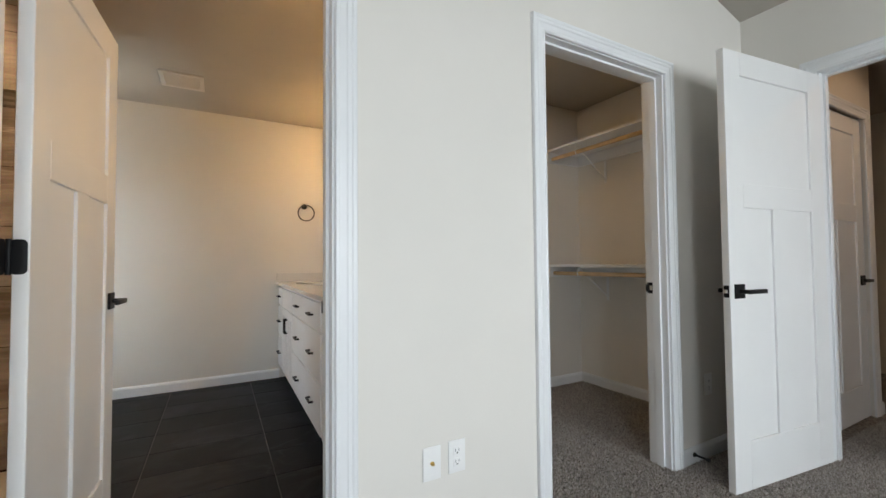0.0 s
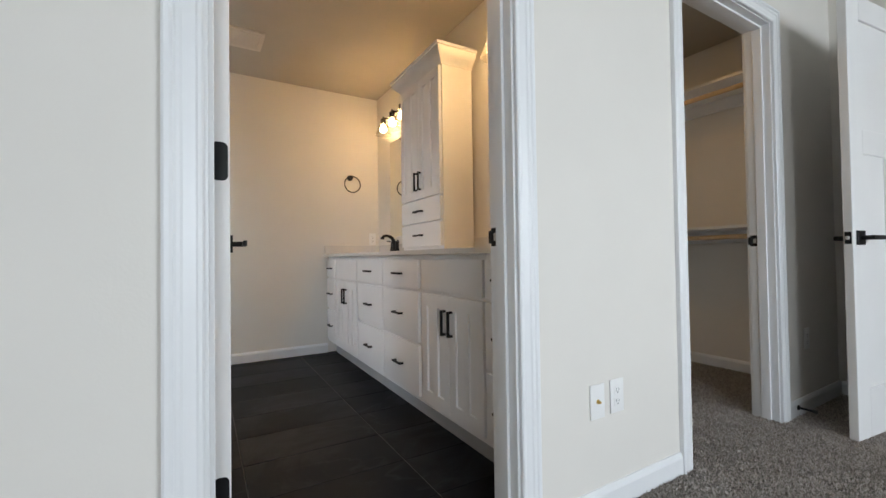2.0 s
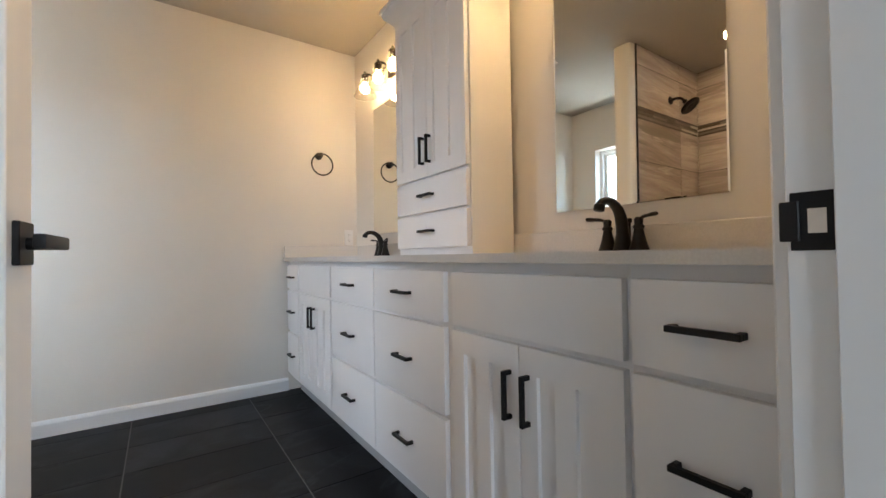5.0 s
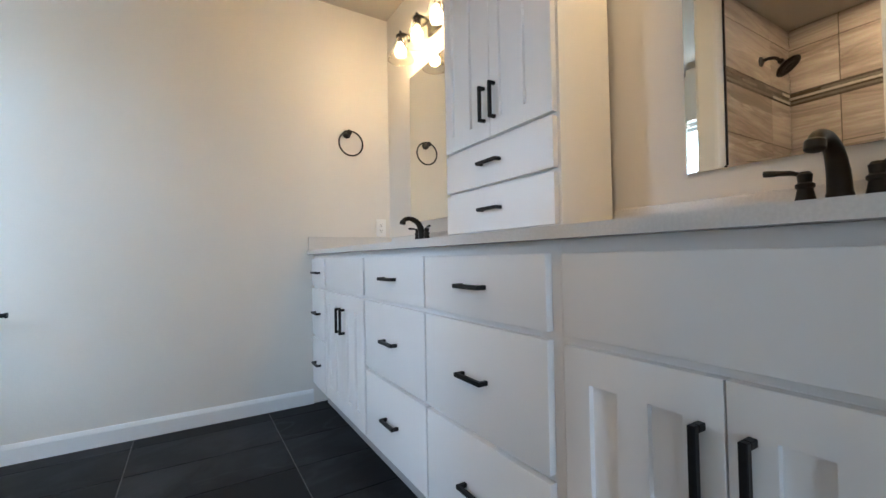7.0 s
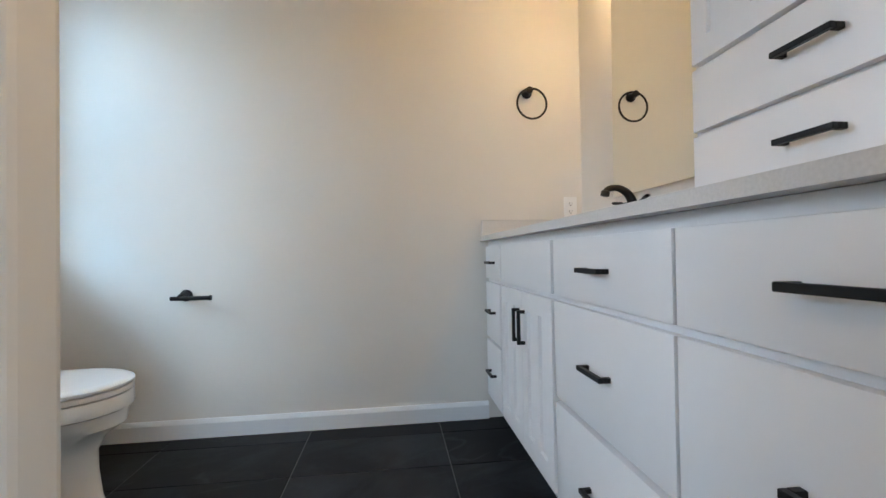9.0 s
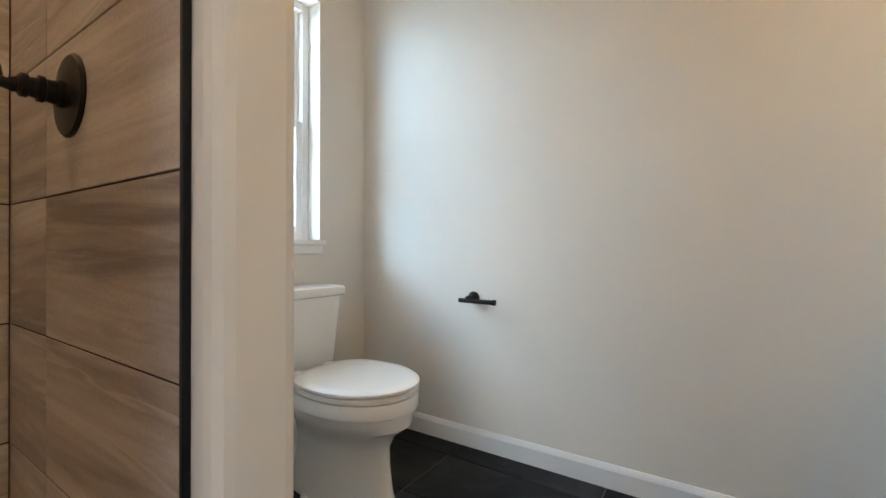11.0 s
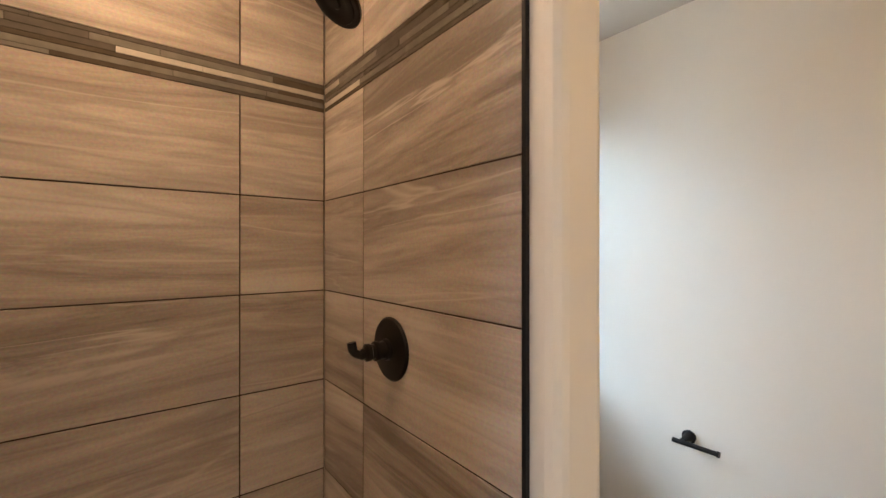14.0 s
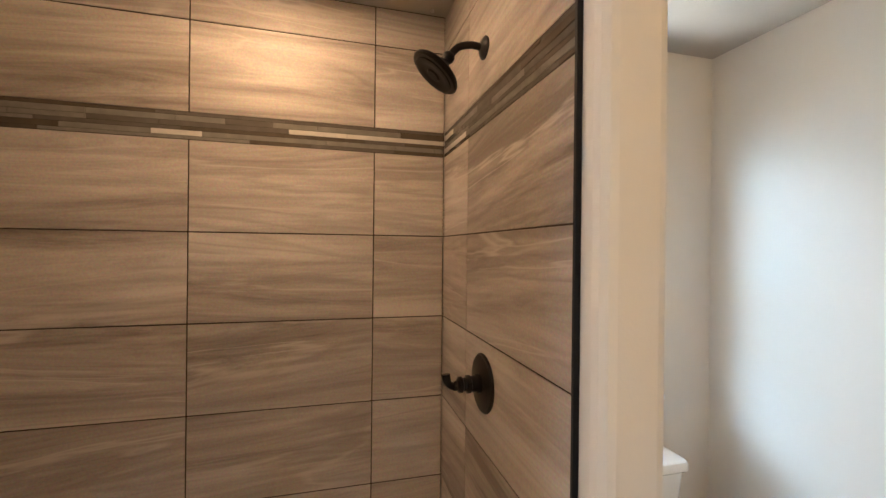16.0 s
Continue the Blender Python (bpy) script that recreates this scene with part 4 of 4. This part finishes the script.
    lv = part("flush_lever", lathe(bmesh.new(), (-1.157, cy - 0.15, 0.645), (1, 0, 0), [(0, 0.001), (0, 0.014), (0.008, 0.014), (0.012, 0.010), (0.018, 0.009), (0.019, 0.001)], n=14), M_SEAT, tank)
    part("lever_arm", tube(bmesh.new(), arc([(-1.143, cy - 0.15, 0.645), (-1.138, cy - 0.12, 0.642), (-1.136, cy - 0.09, 0.636)], 4), [0.006] * 5 + [0.008] * 4, n=10), M_SEAT, tank)
    part("supply_valve", lathe(bmesh.new(), (-1.345, cy - 0.2, 0.17), (1, 0, 0), [(0, 0.001), (0, 0.022), (0.004, 0.022), (0.004, 0.008), (0.05, 0.008), (0.05, 0.012), (0.07, 0.012), (0.07, 0.001)], n=12), M_CHROME, t)
    part("supply_hose", tube(bmesh.new(), arc([(-1.29, cy - 0.2, 0.175), (-1.285, cy - 0.2, 0.26), (-1.27, cy - 0.165, 0.34), (-1.265, cy - 0.145, 0.395)], 5), 0.005, n=8), M_CHROME, t)


toilet()

# ---- shower fittings ----


def shower_head():
    x, y, z = -0.928, 3.025, 2.115
    s = thing("wall_shower", (x, y, z), "oil-rubbed bronze shower head on a curved arm", "shower head")
    part("flange", lathe(bmesh.new(), (x, y - 0.0005, z), (0, -1, 0), [(0, 0.001), (0, 0.032), (0.004, 0.033), (0.010, 0.026), (0.016, 0.014), (0.017, 0.001)]), M_BRONZE, s)
    part("arm", tube(bmesh.new(), arc([(x, y - 0.01, z), (x - 0.002, y - 0.04, z + 0.004), (x - 0.004, y - 0.078, z - 0.006), (x - 0.006, y - 0.102, z - 0.032)], 6), 0.0105, n=12), M_BRONZE, s)
    d = Vector((-0.06, -0.62, -0.78)).normalized()
    o = Vector((x - 0.006, y - 0.099, z - 0.028))
    part("ball_joint", lathe(bmesh.new(), o, d, [(0, 0.001), (0.0, 0.012), (0.006, 0.017), (0.016, 0.018), (0.026, 0.014), (0.03, 0.012), (0.031, 0.001)], n=18), M_BRONZE, s)
    h = part("head", lathe(bmesh.new(), o + d * 0.028, d, [(0, 0.001), (0, 0.014), (0.008, 0.020), (0.02, 0.045), (0.032, 0.068), (0.038, 0.074), (0.046, 0.0755), (0.050, 0.072), (0.0515, 0.060)], n=36), M_BRONZE, s)
    part("spray_plate", lathe(bmesh.new(), o + d * 0.0785, d, [(0, 0.001), (0, 0.062), (0.003, 0.060), (0.0032, 0.042), (0.0015, 0.038), (0.0015, 0.022), (0.005, 0.018), (0.005, 0.001)], n=30), M_BLACK, h)


def shower_valve():
    x, y, z = -0.913, 3.025, 1.163
    s = thing("shower_valve", (x, y, z), "oil-rubbed bronze shower valve with lever on tile", "shower valve")
    part("escutcheon", lathe(bmesh.new(), (x, y - 0.0005, z), (0, -1, 0), [(0, 0.001), (0, 0.082), (0.003, 0.083), (0.008, 0.078), (0.011, 0.05), (0.013, 0.03), (0.013, 0.001)], n=40), M_BRONZE, s)
    part("stem", lathe(bmesh.new(), (x, y - 0.010, z), (0, -1, 0), [(0, 0.001), (0, 0.028), (0.012, 0.027), (0.014, 0.023), (0.030, 0.021), (0.032, 0.025), (0.040, 0.025), (0.042, 0.019), (0.052, 0.018), (0.055, 0.022), (0.064, 0.022), (0.069, 0.014), (0.070, 0.001)], n=26), M_BRONZE, s)
    part("lever", tube(bmesh.new(), arc([(x, y - 0.074, z), (x - 0.003, y - 0.090, z - 0.003), (x - 0.010, y - 0.103, z + 0.006), (x - 0.013, y - 0.107, z + 0.028)], 5), [0.0135] * 5 + [0.0105] * 6 + [0.0118] * 5, n=12), M_BRONZE, s)


shower_head()
shower_valve()
sp = thing("shower_pan", (-0.9, 2.3, 0), "low white acrylic shower base with curb", "shower base")
part("floor_pan", boxes((-1.362, -0.50, 1.528, 3.022, 0.0, 0.045), bevel=0.004), M_PAN, sp)
part("curb", boxes((-0.50, -0.405, 1.528, 3.022, 0.0, 0.10), bevel=0.012, seg=3), M_PAN, sp)
for name, y0, y1 in (("tile_edge_trim", 3.0215, 3.0335), ("tile_edge_trim", 1.5165, 1.5285)):
    bm = boxes((-0.469, -0.460, y0, y1, 0.10, H - 0.002), bevel=0.001)
    tagged(new(name, mesh_of(name, bm, M_BLACK)), "black metal edge strip along the shower tile", "edge trim", "shower edge strips")

# ---- doors ----


def plate_x(x0, x1, y0, y1, z0, z1, r=0.012, n=4):
    """A thin plate facing x with rounded corners."""
    pts = []
    for cy, cz, a0 in ((y1 - r, z1 - r, 0), (y0 + r, z1 - r, 90), (y0 + r, z0 + r, 180), (y1 - r, z0 + r, 270)):
        pts += [(cy + r * math.cos(radians(a0 + 90 * k / n)), cz + r * math.sin(radians(a0 + 90 * k / n))) for k in range(n + 1)]
    return rings_to_mesh(bmesh.new(), [[(x, y, z) for y, z in pts] for x in (x0, x1)])


def lever_set(door, x, z, y_face, side, toward):
    """Square rose and straight lever on one face of a leaf; leaf runs along +x."""
    n = side
    r = part("handle", boxes((x - 0.033, x + 0.033, min(y_face, y_face + n * 0.009), max(y_face, y_face + n * 0.009), z - 0.033, z + 0.033), bevel=0.0015), M_BLACK, door, "black square rose with straight lever")
    part("neck", tube(bmesh.new(), [(x, y_face + n * 0.008, z), (x, y_face + n * 0.05, z)], 0.010, n=14), M_BLACK, r)
    a, b = sorted((x - toward * 0.012, x + toward * 0.118))
    part("lever", boxes((a, b, min(y_face + n * 0.042, y_face + n * 0.056), max(y_face + n * 0.042, y_face + n * 0.056), z - 0.010, z + 0.010), bevel=0.003, seg=2), M_BLACK, r)


def panel_door(name, label, m, w, h=2.03, latch_ends=True, faces=(-1, 1), hinges=True, hinge_side=1):
    """Three-panel door: one wide panel over two tall ones. Hinge edge at x=0, leaf along +x, thickness 0 to 0.035 in y."""
    d = thing(name, (0, 0, 0), label, "door", kind="structure", m=m)
    t, st, z0 = 0.035, 0.115, 0.012
    top, lock0, lock1, bot = h - 0.115, 1.322, 1.437, 0.235
    mid0, mid1 = w / 2 - 0.055, w / 2 + 0.055
    specs = [(0, st, 0, t, z0, h), (w - st, w, 0, t, z0, h), (st, w - st, 0, t, top, h), (st, w - st, 0, t, lock0, lock1), (st, w - st, 0, t, z0, bot), (mid0, mid1, 0, t, bot, lock0)]
    part("leaf", boxes(*specs, bevel=0.0022), M_DOOR, d)
    for x0, x1, a, b in ((st, w - st, lock1, top), (st, mid0, bot, lock0), (mid1, w - st, bot, lock0)):
        part("panel", boxes((x0 - 0.006, x1 + 0.006, 0.010, t - 0.010, a - 0.006, b + 0.006)), M_DOOR, d)
    for s in faces:
        lever_set(d, w - 0.06, 0.93, 0.0 if s < 0 else t, s, -1)
    part("latch_plate", boxes((w - 0.001, w + 0.0012, t / 2 - 0.0125, t / 2 + 0.0125, 0.93 - 0.028, 0.93 + 0.028), bevel=0.0005), M_BLACK, d)
    part("latch_bolt", boxes((w + 0.001, w + 0.010, t / 2 - 0.007, t / 2 + 0.007, 0.93 - 0.008, 0.93 + 0.008), bevel=0.002), M_CHROME, d)
    if hinges:
        for z in (0.325, 1.1, 1.86):
            y = t if hinge_side > 0 else 0.0
            hh = part("hinge", plate_x(-0.0022, -0.0002, 0.004, t + 0.004, z - 0.045, z + 0.045), M_BLACK, d, "black door hinge")
            part("knuckle", tube(bmesh.new(), [(-0.004, y + (0.005 if hinge_side > 0 else -0.005), z - 0.046), (-0.004, y + (0.005 if hinge_side > 0 else -0.005), z + 0.046)], 0.006, n=10), M_BLACK, hh)
    return d


# bathroom door, open into the bathroom; its bedroom-side face looks to +x
panel_door("door_1", "white three-panel bathroom door, open inward", Matrix.Translation((BL + 0.012, WB + 0.034, 0)) @ Matrix.Rotation(radians(86.5), 4, 'Z') @ Matrix.Translation((0, -0.035, 0)), 0.77)
# bedroom door, open into the bedroom
panel_door("door_2", "white three-panel bedroom door, open inward", Matrix.Translation((RX - 0.008, HY1 - 0.004, 0)) @ Matrix.Rotation(radians(173.3), 4, 'Z') @ Matrix.Translation((0, -0.035, 0)), 0.782, h=2.07, hinges=False)
panel_door("door_3", "white three-panel hall door, closed", Matrix.Translation((3.288, 1.166, 0)), 0.758, faces=(-1,), hinges=False)


def strike(name, x, y, z, side):
    t = thing(name, (x, y, z), "black strike plate set in the door lining", "strike plate", "strike plates")
    part("plate", boxes((min(x, x - side * 0.002), max(x, x - side * 0.002), y - 0.024, y + 0.018, z - 0.029, z + 0.029), bevel=0.0006), M_BLACK, t)
    part("lip", boxes((min(x - side * 0.0015, x - side * 0.006), max(x - side * 0.0015, x - side * 0.006), y + 0.010, y + 0.026, z - 0.02, z + 0.02), bevel=0.001), M_BLACK, t)
    part("hole", boxes((min(x - side * 0.002, x - side * 0.0026), max(x - side * 0.002, x - side * 0.0026), y - 0.010, y + 0.004, z - 0.012, z + 0.012)), M_CHROME, t)


strike("strike_plate", BR - 0.0005, 1.492, 0.93, 1)
strike("strike_plate", CR - 0.0005, 1.492, 0.93, 1)
for z in (0.325, 1.1, 1.86):
    hj = thing("jamb_hinge_leaf", (BL, 1.495, z), "black hinge leaf screwed to the door lining", "hinge", "door hinge leaves")
    part("leaf", plate_x(BL + 0.0003, BL + 0.0025, 1.482, 1.54, z - 0.045, z + 0.045), M_BLACK, hj)

ds = thing("door_stop", (2.36, WF - 0.014, 0.055), "black rigid door stop on the baseboard", "door stop")
part("rod", tube(bmesh.new(), [(2.36, WF - 0.0145, 0.055), (2.36, WF - 0.085, 0.055)], 0.005, n=10), M_BLACK, ds)
part("base", lathe(bmesh.new(), (2.36, WF - 0.0142, 0.055), (0, -1, 0), [(0, 0.001), (0, 0.013), (0.006, 0.011), (0.008, 0.001)], n=16), M_BLACK, ds)
part("tip", lathe(bmesh.new(), (2.36, WF - 0.078, 0.055), (0, -1, 0), [(0, 0.001), (0, 0.009), (0.014, 0.010), (0.016, 0.001)], n=14), M_SLOT, ds)


def downlight(x, y, z, glow_mat, label):
    """Recessed ceiling light: trim ring and a glowing lens."""
    d = thing("recessed_light", (x, y, z), label, "ceiling light", "recessed lights")
    part("trim_ring", lathe(bmesh.new(), (x, y, z - 0.0003), (0, 0, -1), [(0, 0.062), (0, 0.092), (0.004, 0.090), (0.007, 0.080), (0.004, 0.064), (0, 0.062)], n=32), M_TRIM, d)
    part("lens", lathe(bmesh.new(), (x, y, z - 0.0005), (0, 0, -1), [(0, 0.001), (0, 0.061), (0.003, 0.060), (0.0035, 0.001)], n=28), glow_mat, d, "glowing warm lens")


downlight(-0.95, 2.42, H, glow("shower_lens", WARM, 232.0), "lit recessed light in the shower ceiling")
downlight(1.72, 2.2, H + 0.005, glow("closet_lens", (1.0, 0.60, 0.2), 90.0), "dim recessed light in the closet ceiling")
downlight(3.75, 0.45, H, glow("hall_lens", (1.0, 0.66, 0.38), 150.0), "lit recessed light in the hall ceiling")

for x, y in ((-1.335, 2.965), (-1.335, 2.38)):
    sc = thing("ceiling_screw", (x, y, H), "small dark screw head in the shower ceiling", "screw", "ceiling screws")
    part("head", lathe(bmesh.new(), (x, y, H - 0.0003), (0, 0, -1), [(0, 0.001), (0, 0.007), (0.006, 0.007), (0.009, 0.004), (0.0095, 0.001)], n=12), M_CHROME, sc)

# ---- closet fittings ----


def hanging_shelf(z, label):
    s = thing("closet_shelf", (CX - 0.15, (WB + CY) / 2, z), label, "shelf", "closet shelves")
    part("board", boxes((CX - 0.385, CX - 0.001, WB + 0.001, CY - 0.001, z, z + 0.019), bevel=0.001), M_TRIM, s)
    part("cleat", boxes((CX - 0.020, CX - 0.001, WB + 0.001, CY - 0.001, z - 0.088, z - 0.0005), bevel=0.001), M_TRIM, s)
    part("end_cleat", boxes((CX - 0.385, CX - 0.021, CY - 0.020, CY - 0.001, z - 0.088, z - 0.0005), bevel=0.001), M_TRIM, s)
    part("rod", tube(bmesh.new(), [(CX - 0.33, WB + 0.002, z - 0.055), (CX - 0.33, CY - 0.021, z - 0.055)], 0.016, n=16), M_WOODROD, s, "round pine hanging rod")
    for y in (2.46,):
        b = part("bracket", tube(bmesh.new(), [(CX - 0.002, y, z - 0.26), (CX - 0.012, y, z - 0.25), (CX - 0.315, y, z - 0.022), (CX - 0.335, y, z - 0.012)], 0.006, n=8), M_TRIM, s, "white metal shelf bracket")
        part("upright", boxes((CX - 0.006, CX - 0.0005, y - 0.012, y + 0.012, z - 0.28, z - 0.089), bevel=0.001), M_TRIM, b)
        part("hook", tube(bmesh.new(), arc([(CX - 0.335, y, z - 0.012), (CX - 0.358, y, z - 0.04), (CX - 0.35, y, z - 0.072), (CX - 0.33, y, z - 0.077), (CX - 0.31, y, z - 0.068)], 4), 0.004, n=8), M_TRIM, b)


hanging_shelf(2.015, "white closet shelf with pine hanging rod, upper")
hanging_shelf(1.03, "white closet shelf with pine hanging rod, lower")

# ---- tiles, each a piece of its own ----
TILES = {}


def tile_mesh(name, w, h, t, material, bevel=0.0012):
    """A flat piece centred on its face: w along x, h along y, face at z=0."""
    key = (name, round(w, 4), round(h, 4))
    if key not in TILES:
        bm = boxes((-w / 2, w / 2, -h / 2, h / 2, -t, 0), bevel=bevel)
        TILES[key] = mesh_of(name, bm, material)
    return TILES[key]


def lay(name, parent, mesh, m):
    ob = new(name, mesh)
    ob.parent = parent
    ob.matrix_basis = m
    return ob


# floor, in half-metre-and-more by foot slabs laid in a straight grid
GRID = Matrix.Translation((0.433, 2.7, 0)) @ Matrix.Rotation(radians(-0.6), 4, 'Z')
TW, TD, GAP = 0.606, 0.2995, 0.0045
for i in range(-4, 3):
    for j in range(-5, 6):
        xa, xb, ya, yb = i * TW, (i + 1) * TW, j * TD - 0.010, (j + 1) * TD - 0.010
        if xa + 0.425 > 1.2 or xb + 0.425 < -1.45 or ya + 2.7 > FAR or yb + 2.7 < 1.47:
            continue
        ya, yb = max(ya, 1.475 - 2.7), min(yb, FAR + 0.02 - 2.7)
        if yb - ya < 0.03:
            continue
        lay("floor_tile", floor_bath, tile_mesh("floor_tile", TW - GAP, yb - ya - 0.0032, 0.012, M_FLOOR_TILE), GRID @ Matrix.Translation(((xa + xb) / 2, (ya + yb) / 2, rnd.uniform(-0.0004, 0.0004))))

# shower walls
COURSES = [(0.0505 + 0.3075 * k, 0.0505 + 0.3075 * (k + 1)) for k in range(6)] + [(1.986, 2.2935), (2.2935, 2.436)]
BAND = (1.8955, 1.986)
sg = 0.004


def tiled_wall(name, frame_at, joints, length, label):
    """A tiled face: frame_at maps (along, up, out) to the place."""
    backing = setting(name, bmesh_backing(frame_at, length), M_GROUT_S, label, "wall")
    for z0, z1 in COURSES:
        for a, b in zip(joints, joints[1:]):
            m = frame_at @ Matrix.Translation(((a + b) / 2, (z0 + z1) / 2, rnd.uniform(-0.0003, 0.0003)))
            lay("wall_tile", backing, tile_mesh("wall_tile", b - a - sg, z1 - z0 - sg, 0.008, M_SHOWER_TILE), m)
    z = BAND[0]
    for share in (0.13, 0.20, 0.14, 0.19, 0.22, 0.12):
        hh = (BAND[1] - BAND[0]) * share
        x = -rnd.uniform(0, 0.2)
        while x < length:
            w = rnd.choice((0.15, 0.20, 0.25, 0.30, 0.40))
            a, b = max(x, 0.002), min(x + w, length - 0.001)
            x += w
            if b - a < 0.012:
                continue
            which = rnd.choices((0, 1, 2, 3), (4, 5, 3, 1.2))[0]
            lay("mosaic_strip", backing, tile_mesh("mosaic_strip_" + str(which), round(b - a - 0.0012, 3), hh - 0.0012, 0.007, M_MOSAIC[which], 0.0006), frame_at @ Matrix.Translation(((a + b) / 2, z + hh / 2, rnd.uniform(-0.0012, 0.0006))))
        z += hh
    return backing


def bmesh_backing(frame_at, length):
    bm = boxes((0, length, 0.0, H - 0.003, -0.0085, -0.002))
    bm.transform(frame_at)
    return bm


def face(origin, along, out):
    a, o, up = Vector(along), Vector(out), Vector((0, 0, 1))
    m = Matrix((a, up, o)).transposed().to_4x4()
    m.translation = Vector(origin)
    return m


Y0S, Y1S, XS = 1.5245, 3.025, -1.365
tiled_wall("shower_wall_back", face((XS, Y0S, 0), (0, 1, 0), (1, 0, 0)), [0.002, 2.145 - Y0S - 0.6125, 2.145 - Y0S, 2.757 - Y0S, Y1S - Y0S], Y1S - Y0S, "veined taupe porcelain tile shower wall")
tiled_wall("shower_wall_end", face((XS, Y1S, 0), (1, 0, 0), (0, -1, 0)), [0.0, 0.291, 0.895], 0.895, "veined taupe porcelain tile wall carrying the shower head")
tiled_wall("shower_wall_near", face((-0.470, Y0S, 0), (-1, 0, 0), (0, 1, 0)), [0.0, 0.604, 0.895], 0.895, "veined taupe porcelain tile wall beside the door")

# carpet pile: short leaning tufts in the stretch of carpet beside the doors
rng = np.random.default_rng(11)


def pile(areas, per_m2):
    verts, faces = [], []
    for x0, x1, y0, y1 in areas:
        n = int((x1 - x0) * (y1 - y0) * per_m2)
        c = np.stack([rng.uniform(x0, x1, n), rng.uniform(y0, y1, n)], 1)
        a = rng.uniform(0, 2 * np.pi, n)
        w = rng.uniform(0.0018, 0.0034, n)
        h = rng.uniform(0.006, 0.013, n)
        lean = rng.normal(0, 0.005, (n, 2))
        dx, dy = np.cos(a) * w, np.sin(a) * w
        base = len(verts)
        z = np.full(n, 0.004)
        p = np.stack([np.stack([c[:, 0] - dx, c[:, 1] - dy, z], 1), np.stack([c[:, 0] + dx, c[:, 1] + dy, z], 1),
                      np.stack([c[:, 0] + lean[:, 0] + dx * 0.6, c[:, 1] + lean[:, 1] + dy * 0.6, z + h], 1), np.stack([c[:, 0] + lean[:, 0] - dx * 0.6, c[:, 1] + lean[:, 1] - dy * 0.6, z + h], 1)], 1).reshape(-1, 3)
        verts += p.tolist()
        faces += (base + np.arange(4 * n).reshape(-1, 4)).tolist()
    me = bpy.data.meshes.new("carpet_pile")
    me.from_pydata(verts, [], faces)
    me.materials.append(M_PILE)
    return me


tagged(new("carpet_pile", pile([(0.55, 3.0, 0.5, 1.382), (CL, CR, 1.382, 1.53), (1.31, 3.02, 1.53, 2.74), (3.0, 4.0, 0.3, 1.1)], 42000)), "short speckled grey-brown carpet pile", "carpet", kind="stuff")
